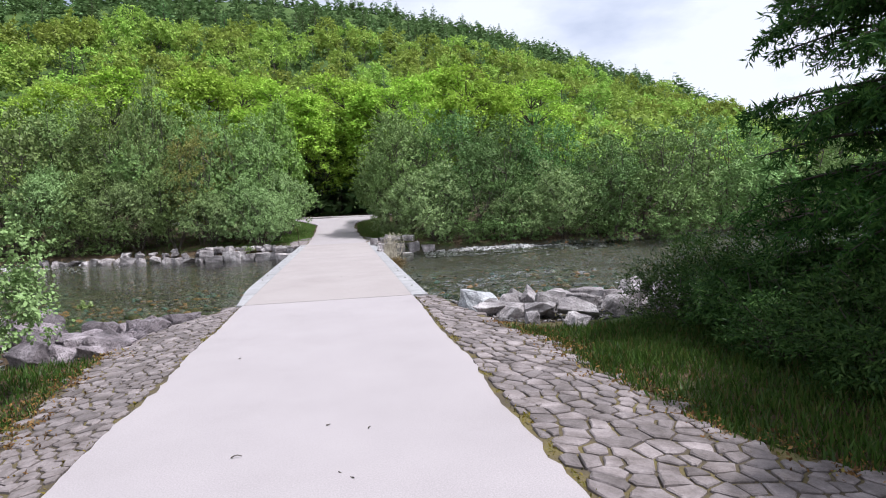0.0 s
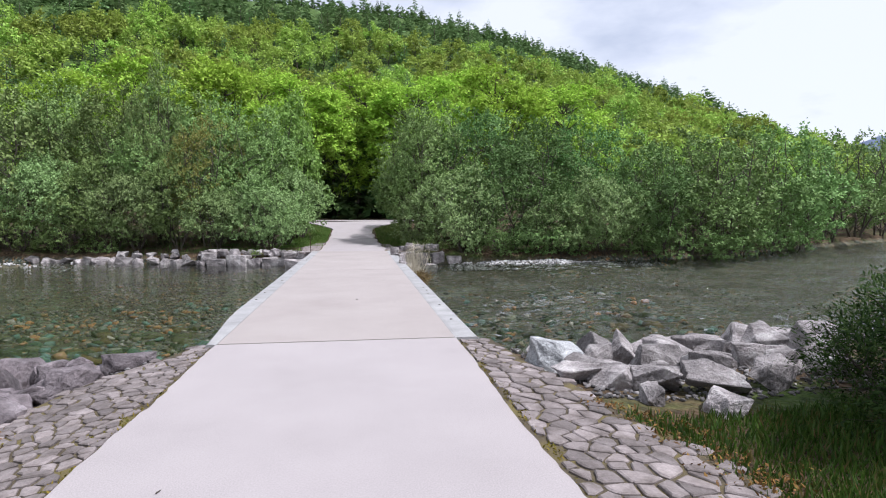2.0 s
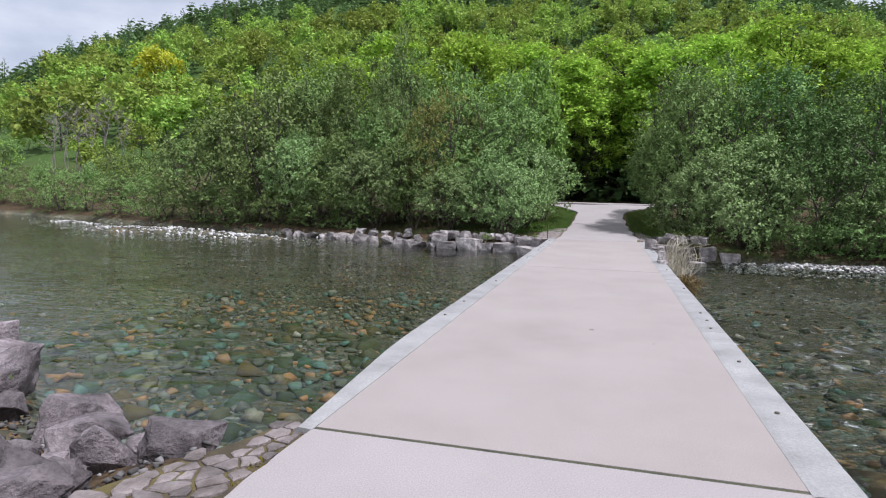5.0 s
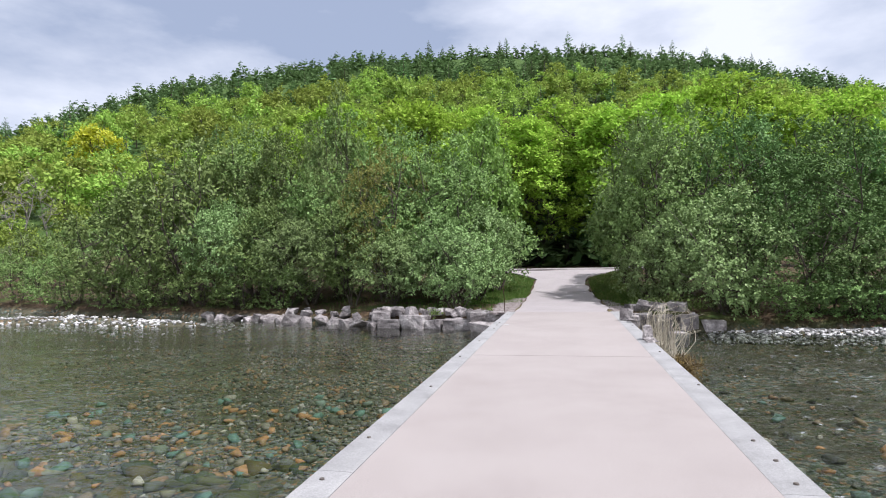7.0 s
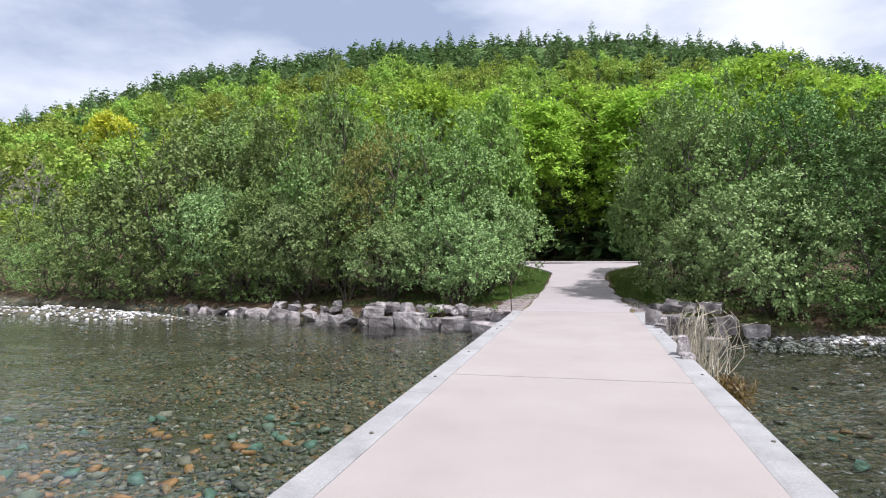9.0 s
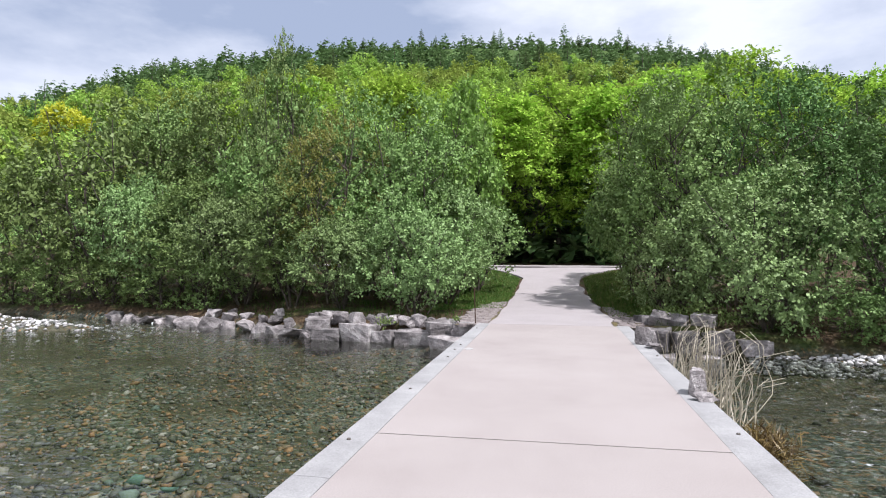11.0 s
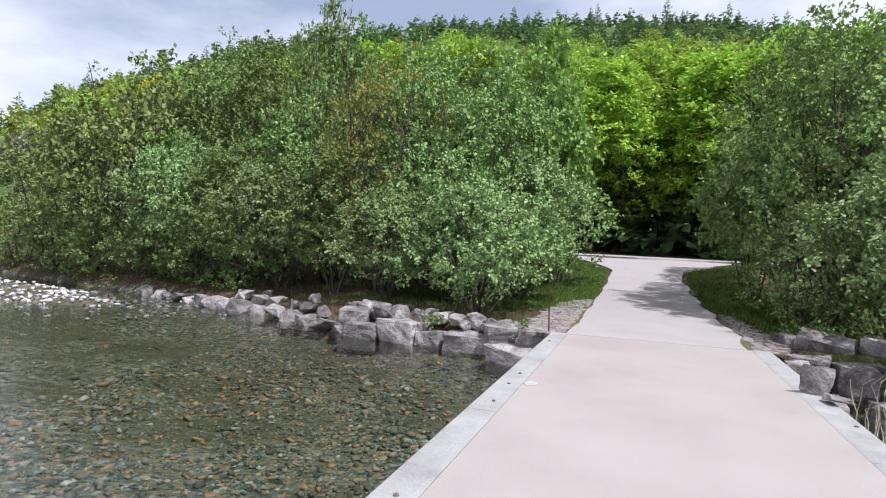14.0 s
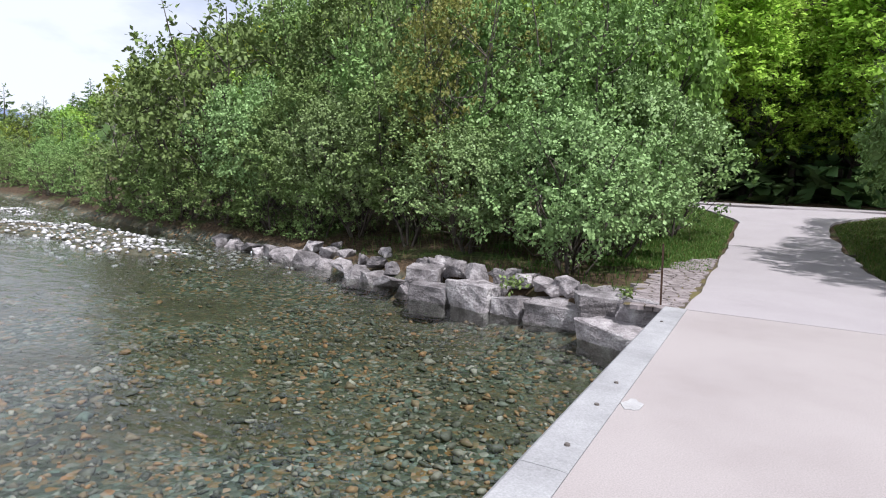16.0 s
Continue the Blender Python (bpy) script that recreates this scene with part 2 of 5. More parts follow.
M_GROUND = ground_material()
M_WATER = water_material()
M_ROAD = mineral("pale_concrete", [(0.28, (0.274, 0.249, 0.248)), (0.42, (0.294, 0.268, 0.268)), (0.55, (0.307, 0.28, 0.28)), (0.72, (0.32, 0.293, 0.292))], 0.8, 95, 0.9, 0.4, 0.006, 0.03, "World", 0.45)
M_DECK = mineral("pinkish_deck_concrete", [(0.28, (0.254, 0.224, 0.214)), (0.42, (0.275, 0.245, 0.234)), (0.55, (0.29, 0.26, 0.248)), (0.72, (0.303, 0.273, 0.262))], 0.7, 95, 0.9, 0.4, 0.006, 0.03, "World", 0.45)
M_KERB = mineral("grey_kerb_concrete", [(0.28, (0.195, 0.191, 0.191)), (0.45, (0.254, 0.251, 0.251)), (0.58, (0.285, 0.282, 0.281)), (0.72, (0.328, 0.324, 0.32))], 1.8, 70, 0.85, 0.5, 0.006, 0.06, "World", 0.5)
M_JOINT = mineral("dark_joint_filler", [(0.3, (0.039, 0.039, 0.0273)), (0.7, (0.0858, 0.0858, 0.0546))], 8, 60, 0.95)
M_BOLT = mineral("rusted_bolt", [(0.3, (0.0702, 0.0585, 0.0507)), (0.7, (0.133, 0.117, 0.105))], 20, 90, 0.8)
M_PALEROCK = mineral("pale_wet_rock", [(0.30, (0.218, 0.218, 0.226)), (0.45, (0.359, 0.367, 0.374)), (0.60, (0.484, 0.491, 0.499)), (0.72, (0.585, 0.585, 0.593))], 4.0, 30, 0.6, 0.9, 0.05, 0.1, "World", 0.7)
M_COBBLE = mineral("grey_pink_sett_stone", [(0.28, (0.0819, 0.0671, 0.0624)), (0.45, (0.144, 0.123, 0.117)), (0.58, (0.191, 0.165, 0.161)), (0.75, (0.265, 0.234, 0.226))], 5, 45, 0.85, 0.6, 0.012, 0.28, "World", 0.5)
M_BED = mineral("mossy_mortar", [(0.3, (0.0429, 0.0351, 0.0234)), (0.48, (0.078, 0.0624, 0.039)), (0.60, (0.117, 0.0936, 0.0351)), (0.74, (0.109, 0.109, 0.039))], 2.2, 50, 0.95, 0.6, 0.02, 0, "World")
M_ROCK = mineral("grey_boulder_rock", [(0.30, (0.078, 0.0702, 0.0686)), (0.43, (0.183, 0.166, 0.164)), (0.54, (0.281, 0.257, 0.254)), (0.68, (0.445, 0.421, 0.41))], 2.6, 26, 0.85, 0.9, 0.06, 0.35, "World", 0.75)
M_ROCKDARK = mineral("violet_grey_rock", [(0.30, (0.0581, 0.0488, 0.051)), (0.43, (0.136, 0.116, 0.122)), (0.54, (0.209, 0.179, 0.188)), (0.68, (0.331, 0.293, 0.305))], 2.6, 26, 0.85, 0.9, 0.06, 0.35, "World", 0.75)
M_BARK = mineral("grey_brown_bark", [(0.3, (0.039, 0.0312, 0.0234)), (0.6, (0.0858, 0.0741, 0.0585)), (0.8, (0.133, 0.121, 0.101))], 5, 40, 0.95, 0.7, 0.02)
M_PALEBARK = mineral("pale_bare_bark", [(0.3, (0.156, 0.14, 0.125)), (0.7, (0.281, 0.257, 0.234))], 5, 40, 0.95, 0.5, 0.02)
M_ALDER = foliage("alder_leaf", [(0.0, (0.129, 0.199, 0.063)), (0.5, (0.172, 0.265, 0.084)), (1.0, (0.217, 0.334, 0.106))], 0.14, 0.015, 0.26)
# greener east bank alder, its leaf colour also darkened for the thicket's shaded side
M_ALDERSHADED = foliage("shaded_dark_alder_leaf", [(0.0, (0.079, 0.146, 0.045)), (0.5, (0.105, 0.195, 0.060)), (1.0, (0.134, 0.250, 0.077))], 0.14, 0.015, 0.22)
# the same with milder shade in the colour, for the farther east alders
M_ALDERHALFSHADED = foliage("half_shaded_green_alder_leaf", [(0.0, (0.108, 0.180, 0.056)), (0.5, (0.144, 0.240, 0.075)), (1.0, (0.184, 0.307, 0.096))], 0.14, 0.015, 0.26)
M_SALLOW = foliage("sallow_leaf", [(0.0, (0.150, 0.223, 0.083)), (0.5, (0.200, 0.298, 0.110)), (1.0, (0.252, 0.375, 0.139))], 0.14, 0.02, 0.2)
M_OLIVE = foliage("olive_young_leaf", [(0.0, (0.0902, 0.0984, 0.0246)), (0.5, (0.197, 0.221, 0.0492)), (1.0, (0.295, 0.295, 0.082))], 0.34, 0.02)
M_MAPLE = foliage("bright_maple_leaf", [(0.0, (0.150, 0.251, 0.056)), (0.5, (0.200, 0.335, 0.075)), (1.0, (0.260, 0.436, 0.098))], 0.3, 0.02, 0.1)
M_BEECH = foliage("fresh_beech_leaf", [(0.0, (0.191, 0.294, 0.0393)), (0.5, (0.29, 0.446, 0.0601)), (1.0, (0.376, 0.58, 0.0785))], 0.3, 0.01, 0.2)
M_HILLLEAF = foliage("hill_broadleaf", [(0.0, (0.181, 0.262, 0.0496)), (0.5, (0.252, 0.364, 0.0693)), (1.0, (0.322, 0.466, 0.089))], 0.3, 0.01, 0.34)
M_CONIFER = foliage("hill_conifer_needles", [(0.0, (0.0851, 0.141, 0.0538)), (0.5, (0.118, 0.196, 0.0739)), (1.0, (0.153, 0.254, 0.0963))], 0.25, 0.01, 0.3)
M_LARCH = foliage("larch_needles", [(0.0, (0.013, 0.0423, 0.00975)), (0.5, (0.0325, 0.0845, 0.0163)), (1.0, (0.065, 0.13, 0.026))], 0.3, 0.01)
M_GORSE = foliage("gorse_spines", [(0.0, (0.013, 0.0325, 0.0078)), (0.6, (0.0292, 0.065, 0.013)), (1.0, (0.0585, 0.104, 0.0228))], 0.2, 0.01)
M_YELLOW = foliage("yellow_blossom", [(0.0, (0.276, 0.31, 0.0123)), (0.5, (0.451, 0.474, 0.0246)), (1.0, (0.554, 0.551, 0.0492))], 0.35, 0.03, 0.02)
M_GRASS = foliage("verge_grass", [(0.0, (0.022, 0.0567, 0.00674)), (0.74, (0.0576, 0.123, 0.0169)), (0.90, (0.0881, 0.104, 0.0254)), (1.0, (0.133, 0.0944, 0.0338))], 0.3, 0.02)
M_RAMPGRASS = foliage("ramp_grass", [(0.0, (0.0492, 0.107, 0.0164)), (0.7, (0.115, 0.205, 0.041)), (0.9, (0.164, 0.197, 0.0574)), (1.0, (0.213, 0.164, 0.0738))], 0.3, 0.02)
M_REED = foliage("dry_reed", [(0.0, (0.312, 0.262, 0.172)), (0.5, (0.451, 0.402, 0.295)), (1.0, (0.558, 0.508, 0.402))], 0.15, 0.08)
M_TUFT = foliage("brown_wet_tuft", [(0.0, (0.0459, 0.0254, 0.00738)), (0.6, (0.115, 0.0713, 0.0148)), (1.0, (0.19, 0.127, 0.0295))], 0.15, 0.06)

# blue of the distant air is mixed into this base colour
M_MOOR_HAZED = mineral("far_moor_haze_tint", [(0.3, (0.10, 0.13, 0.20)), (0.7, (0.15, 0.18, 0.26))], 0.01, 0.05, 0.95, 0.0, 0.01, 0, "World")

M_MOSS = foliage("joint_moss", [(0.0, (0.0574, 0.059, 0.00738)), (0.6, (0.126, 0.103, 0.0148)), (1.0, (0.184, 0.133, 0.0246))], 0.2, 0.01)
M_LITTER = foliage("verge_litter", [(0.0, (0.0574, 0.0328, 0.0148)), (0.5, (0.148, 0.082, 0.0287)), (0.85, (0.23, 0.139, 0.041)), (1.0, (0.131, 0.148, 0.0328))], 0.15, 0.01)
M_PATCH = mineral("white_mortar", [(0.3, (0.328, 0.32, 0.312)), (0.7, (0.421, 0.413, 0.406))], 6, 80, 0.9)


def pebble_material(name, stops, rough):
    """Loose stones, a colour for each, with a fine mottle."""
    m, n, l, b = nodes_of(name)
    geo, nz, r, mx = n.new("ShaderNodeNewGeometry"), n.new("ShaderNodeTexNoise"), ramp_node(n, stops), n.new("ShaderNodeMix")
    nz.inputs["Scale"].default_value, nz.inputs["Detail"].default_value = 22, 4
    l.new(geo.outputs["Position"], nz.inputs["Vector"])
    l.new(geo.outputs["Random Per Island"], r.inputs["Fac"])
    mx.data_type, mx.blend_type = "RGBA", "OVERLAY"
    mx.inputs["Factor"].default_value = 0.5
    l.new(r.outputs["Color"], mx.inputs["A"])
    l.new(nz.outputs["Fac"], mx.inputs["B"])
    l.new(mx.outputs["Result"], b.inputs["Base Color"])
    b.inputs["Roughness"].default_value = rough
    return m


M_PEBBLE_WET = pebble_material("river_stones", [(0.0, (0.04, 0.042, 0.035)), (0.22, (0.085, 0.088, 0.072)), (0.42, (0.14, 0.138, 0.112)), (0.56, (0.20, 0.135, 0.075)), (0.68, (0.33, 0.185, 0.09)), (0.78, (0.11, 0.15, 0.125)), (0.88, (0.2, 0.185, 0.155)), (1.0, (0.38, 0.36, 0.31))], 0.7)
M_SUNKEN = pebble_material("mossy_river_boulders", [(0.0, (0.02, 0.032, 0.012)), (0.35, (0.04, 0.055, 0.018)), (0.55, (0.11, 0.07, 0.018)), (0.75, (0.045, 0.095, 0.06)), (0.92, (0.06, 0.06, 0.02)), (1.0, (0.26, 0.27, 0.19))], 0.8)
M_SHALLOW = pebble_material("coloured_river_cobbles", [(0.0, (0.07, 0.075, 0.055)), (0.25, (0.12, 0.125, 0.095)), (0.4, (0.40, 0.20, 0.075)), (0.55, (0.30, 0.165, 0.07)), (0.68, (0.09, 0.17, 0.13)), (0.82, (0.11, 0.20, 0.165)), (0.92, (0.2, 0.185, 0.14)), (1.0, (0.42, 0.39, 0.32))], 0.7)
M_BANKSTONE = pebble_material("grey_bank_gravel", [(0.0, (0.04, 0.0376, 0.036)), (0.5, (0.096, 0.0896, 0.088)), (0.85, (0.16, 0.148, 0.148)), (1.0, (0.272, 0.26, 0.256))], 0.9)
M_GRAVEL = pebble_material("bleached_stones", [(0.0, (0.16, 0.156, 0.152)), (0.3, (0.336, 0.328, 0.32)), (0.65, (0.512, 0.504, 0.496)), (1.0, (0.64, 0.632, 0.624))], 0.85)


# ---- builders ----
def link_mesh(name, verts, faces, mat, parent=None, label=""):
    me = bpy.data.meshes.new(name)
    me.from_pydata(verts, [], faces)
    me.materials.append(mat)
    ob = new(name, me)
    if parent:
        ob.parent = parent
    return tagged(ob, label)


def part(name, bm, mat, parent=None, label=""):
    me = bpy.data.meshes.new(name)
    bm.normal_update()
    bm.to_mesh(me)
    bm.free()
    me.materials.append(mat)
    ob = new(name, me)
    if parent:
        ob.parent = parent
    return tagged(ob, label)


def raw_mesh(name, verts, loops, size, mat, smooth=False):
    """A mesh of equal-sized polygons from arrays."""
    me = bpy.data.meshes.new(name)
    count = len(loops) // size
    me.vertices.add(len(verts))
    me.vertices.foreach_set("co", np.asarray(verts, dtype=np.float32).ravel())
    me.loops.add(len(loops))
    me.loops.foreach_set("vertex_index", np.asarray(loops, dtype=np.int32))
    me.polygons.add(count)
    me.polygons.foreach_set("loop_start", np.arange(0, count * size, size, dtype=np.int32))
    me.polygons.foreach_set("loop_total", np.full(count, size, dtype=np.int32))
    if smooth:
        me.polygons.foreach_set("use_smooth", np.ones(count, dtype=bool))
    me.update(calc_edges=True)
    me.materials.append(mat)
    return me


def unit(v):
    return v / np.maximum(np.linalg.norm(v, axis=-1, keepdims=True), 1e-9)


def leaf_mesh(name, at, along, face, length, width, mat):
    """Pointed leaves, each folded a little at its midrib: one quad a leaf."""
    along = unit(along)
    side = unit(np.cross(along, face))
    up = np.cross(side, along)
    length, width = np.asarray(length).reshape(-1, 1), np.asarray(width).reshape(-1, 1)
    v = np.stack([at, at + along * length * 0.5 + side * width * 0.5 + up * width * 0.15,
                  at + along * length, at + along * length * 0.5 - side * width * 0.5 + up * width * 0.15], axis=1)
    return raw_mesh(name, v.reshape(-1, 3), np.arange(len(at) * 4), 4, mat)


def tubes_mesh(name, lines, mat, sides=5):
    """Tapered tubes along polylines: lines of (points, radius at the start, radius at the end)."""
    vs, ls, base = [], [], 0
    ang = np.linspace(0, 2 * math.pi, sides, endpoint=False)
    for pts, ra, rb in lines:
        pts = np.asarray(pts, dtype=float)
        k = len(pts)
        tan = unit(np.gradient(pts, axis=0))
        ref = np.where(np.abs(tan[:, 2:3]) > 0.9, np.array([[1.0, 0, 0]]), np.array([[0, 0, 1.0]]))
        a = unit(np.cross(tan, ref))
        b = np.cross(tan, a)
        rad = np.linspace(ra, rb, k)[:, None, None]
        ring = pts[:, None, :] + rad * (np.cos(ang)[None, :, None] * a[:, None, :] + np.sin(ang)[None, :, None] * b[:, None, :])
        vs.append(ring.reshape(-1, 3))
        i, j = np.meshgrid(np.arange(k - 1), np.arange(sides), indexing="ij")
        j2 = (j + 1) % sides
        q = np.stack([i * sides + j, i * sides + j2, (i + 1) * sides + j2, (i + 1) * sides + j], axis=-1) + base
        ls.append(q.reshape(-1))
        base += k * sides
    return raw_mesh(name, np.concatenate(vs), np.concatenate(ls), 4, mat, True)


def bent(a, b, rng, sag=0.12, steps=5):
    a, b = np.asarray(a, float), np.asarray(b, float)
    t = np.linspace(0, 1, steps)[:, None]
    d = np.linalg.norm(b - a)
    off = rng.normal(0, sag * d, 3)
    return a + (b - a) * t + off * np.sin(t * math.pi) + rng.normal(0, 0.02 * d, (steps, 3)) * np.sin(t * math.pi)


def tree(name, seed, height, radius, low, leaves, leaf, mat, bark, stems=3, blobs=34, blob=0.30, flat=1.0, spread=0.5, trunk=0.10, twig=0.5, layered=0.0, shape=0.9, aspect=0.62, twigs=2):
    """A tree or tall shrub: stems, limbs to every leaf clump, and a crown of single leaves set along twigs."""
    rng = np.random.default_rng(seed)
    mid = (height + low) / 2
    half = (height - low) / 2
    d = unit(rng.normal(size=(blobs, 3)))
    rr = rng.uniform(0.45, 1.0, (blobs, 1)) ** 0.6
    c = d * rr * np.array([radius, radius, half * shape]) * 0.82
    c[:, :2] *= (1.0 - 0.35 * np.clip(c[:, 2:3] / half, -0.3, 1))
    c[:, 2] += mid
    br = rng.uniform(0.65, 1.25, blobs) * blob * radius
    lines = []
    tops = []
    for s in range(stems):
        a = s * 2 * math.pi / stems + rng.uniform(0, 1)
        foot = np.array([math.cos(a), math.sin(a), 0]) * trunk * (1.4 if stems > 1 else 0)
        lean = np.array([math.cos(a), math.sin(a), 0]) * radius * spread * (0.6 if stems > 1 else 0.08)
        top = foot + lean + np.array([0, 0, height * rng.uniform(0.7, 0.86)])
        foot[2] = -0.15
        p = bent(foot, top, rng, 0.04, 8)
        lines.append((p, trunk, trunk * 0.22))
        tops.append(p)
    for i in range(blobs):
        p = tops[i % stems]
        k = int(np.argmin(np.linalg.norm(p - (c[i] - np.array([0, 0, 0.35 * radius])), axis=1)))
        k = max(1, min(k, len(p) - 1))
        lines.append((bent(p[k], c[i], rng, 0.10, 5 if twigs else 3), trunk * 0.36, trunk * 0.08))
        for _ in range(twigs):
            e = c[i] + rng.normal(0, 0.6, 3) * br[i]
            lines.append((bent(c[i] - (c[i] - p[k]) * 0.25, e, rng, 0.1, 3), trunk * 0.12, trunk * 0.04))
    body = tubes_mesh("trunk", lines, bark, 4)
    per = 14
    nt = leaves // per
    which = rng.choice(blobs, nt, p=br ** 2 / np.sum(br ** 2))
    out = unit(rng.normal(size=(nt, 3)) + 0.5 * unit(c[which] - np.array([0, 0, mid])))
    out[:, 2] += 0.38
    out = unit(out)
    start = c[which] + out * br[which, None] * rng.uniform(0.5, 0.95, (nt, 1)) * np.array([1, 1, flat])
    tl = twig * rng.uniform(0.6, 1.3, (nt, 1))
    tdir = unit(out * np.array([1, 1, 1 - 0.8 * layered]) + rng.normal(0, 0.35, (nt, 3)) * np.array([1, 1, 1 - 0.7 * layered]))
    t = (np.arange(per) + 0.5) / per
    at = start[:, None, :] + tdir[:, None, :] * (t[None, :, None] * tl[:, None, :])
    at = at.reshape(-1, 3) + rng.normal(0, leaf * 0.45, (nt * per, 3)) * np.array([1, 1, 1 - 0.6 * layered])
    al = np.repeat(tdir, per, 0) * 0.6 + rng.normal(0, 0.6, (nt * per, 3)) * np.array([1, 1, 1 - 0.6 * layered]) + np.array([0, 0, -0.15])
    face = rng.normal(0, 0.30, (nt * per, 3)) + np.repeat(out, per, 0) * (0.8 - 0.5 * layered) + np.array([0, 0, 0.45 + layered])
    ln = leaf * rng.uniform(0.7, 1.3, nt * per)
    crown = leaf_mesh("crown", at, al, face, ln, ln * aspect, mat)
    root = new(name)
    for nm, me in (("trunk", body), ("crown", crown)):
        new(nm, me).parent = root
    return root


def conifer(name, seed, height, radius, layers, mat, bark, broad=0.55):
    """A spruce: a straight trunk with whorls of drooping boughs, each a fan of needle sprays."""
    rng = np.random.default_rng(seed)
    at, al, ln = [], [], []
    for i in range(layers):
        f = i / (layers - 1)
        z = height * (0.08 + 0.9 * f)
        r = radius * (1 - f) ** 0.85 + 0.15
        k = int(10 * (1 - f) + 4)
        for a in rng.uniform(0, 2 * math.pi, k):
            dvec = np.array([math.cos(a), math.sin(a), -0.25 + 0.5 * f])
            rk = r * rng.uniform(0.7, 1.15)
            for s in np.linspace(0.25, 0.9, 3):
                at.append(np.array([0, 0, z]) + dvec * rk * s + rng.normal(0, 0.12, 3))
                al.append(dvec + rng.normal(0, 0.45, 3))
                ln.append(rk * rng.uniform(0.4, 0.6) + 0.25)
    at, al, ln = np.array(at), np.array(al), np.array(ln)
    crown = leaf_mesh("crown", at, al, rng.normal(0, 0.4, at.shape) + np.array([0, 0, 1.0]), ln, ln * broad, mat)
    body = tubes_mesh("trunk", [(np.array([[0, 0, -0.5], [0, 0, height * 0.5], [0, 0, height * 0.98]]), radius * 0.09, 0.02)], bark)
    root = new(name)
    for nm, me in (("trunk", body), ("crown", crown)):
        new(nm, me).parent = root
    return root


def weather(bm, seed):
    """Chips and hollows over the faces of a stone."""
    bmesh.ops.triangulate(bm, faces=bm.faces)
    long = [e for e in bm.edges if e.calc_length() > 0.16]
    bmesh.ops.subdivide_edges(bm, edges=long, cuts=2, use_grid_fill=True)
    bmesh.ops.triangulate(bm, faces=bm.faces)
    long = [e for e in bm.edges if e.calc_length() > 0.16]
    bmesh.ops.subdivide_edges(bm, edges=long, cuts=1, use_grid_fill=True)
    bm.normal_update()
    off = Vector((seed * 1.7, seed * 0.3, 0))
    for v in bm.verts:
        n = noise.noise(v.co * 2.6 + off) * 0.055 + noise.noise(v.co * 7.0 + off) * 0.028 + noise.noise(v.co * 17.0 + off) * 0.010
        v.co += v.normal * n


def boulder_mesh(seed, points=15, sharp=0.55, bevel=0.05):
    """One angular stone about a metre across: a hull of scattered points with worn edges."""
    rng = np.random.default_rng(seed)
    p = unit(rng.normal(size=(points, 3)))
    p = np.sign(p) * np.abs(p) ** sharp
    p *= rng.uniform(0.42, 0.58, (points, 1))
    bm = bmesh.new()
    for v in p:
        bm.verts.new(v)
    res = bmesh.ops.convex_hull(bm, input=bm.verts)
    bmesh.ops.delete(bm, geom=[v for v in bm.verts if not v.link_faces], context="VERTS")
    bmesh.ops.dissolve_limit(bm, angle_limit=radians(9), verts=bm.verts, edges=bm.edges)
    if bevel:
        bmesh.ops.bevel(bm, geom=list(bm.edges), offset=bevel, segments=1, affect="EDGES", clamp_overlap=True)
        weather(bm, seed)
    bm.normal_update()
    return bm


BOULDERS = []
for k in range(10):
    me = bpy.data.meshes.new("boulder")
    bmk = boulder_mesh(100 + k, 11 + k % 4, 0.5 + 0.08 * (k % 3), 0.016)
    bmk.to_mesh(me)
    bmk.free()
    me.materials.append(M_ROCK)
    BOULDERS.append(me)


def block_mesh(seed):
    """A quarried block: a box with shifted corners, broken flats and worn edges."""
    rng = np.random.default_rng(seed)
    bm = bmesh.new()
    for sx in (-0.5, 0.5):
        for sy in (-0.5, 0.5):
            for sz in (-0.5, 0.5):
                q = np.array([sx, sy, sz]) * rng.uniform(0.8, 1.05, 3)
                bm.verts.new(q)
                if rng.uniform() < 0.45:
                    ax = int(rng.integers(3))
                    q[ax] *= 0.55
                    bm.verts.new(q * 1.04)
    bmesh.ops.convex_hull(bm, input=bm.verts)
    bmesh.ops.delete(bm, geom=[v for v in bm.verts if not v.link_faces], context="VERTS")
    bmesh.ops.dissolve_limit(bm, angle_limit=radians(7), verts=bm.verts, edges=bm.edges)
    bmesh.ops.bevel(bm, geom=list(bm.edges), offset=0.022, segments=1, affect="EDGES", clamp_overlap=True)
    weather(bm, seed)
    me = bpy.data.meshes.new("block")
    bm.to_mesh(me)
    bm.free()
    me.materials.append(M_ROCK)
    return me


BLOCKS = [block_mesh(400 + k) for k in range(8)]
DARK = [me.copy() for me in BOULDERS]
for me in DARK:
    me.materials[0] = M_ROCKDARK


def boulder(x, y, z, sx, sy, sz, turn, k, label, group, name="boulder", tilt=0.0, block=False, dark=False):
    kinds = BLOCKS if block else DARK if dark else BOULDERS
    ob = new(name, kinds[k % len(kinds)])
    ob.matrix_world = pose(x, y, z, tilt, tilt * 0.5, turn) @ Matrix.Diagonal((sx, sy, sz, 1))
    return tagged(ob, label, "boulder", group)


# ---- the lie of the land ----
WATER = -0.65
HX, HY, HR0, HR1 = 0.0, 8.0, 60.0, 230.0
AZ = np.array([-180, -75, -64, -60, -47, -35, -20, -7, 4, 15, 25, 32, 38, 43, 50, 60, 180.0])
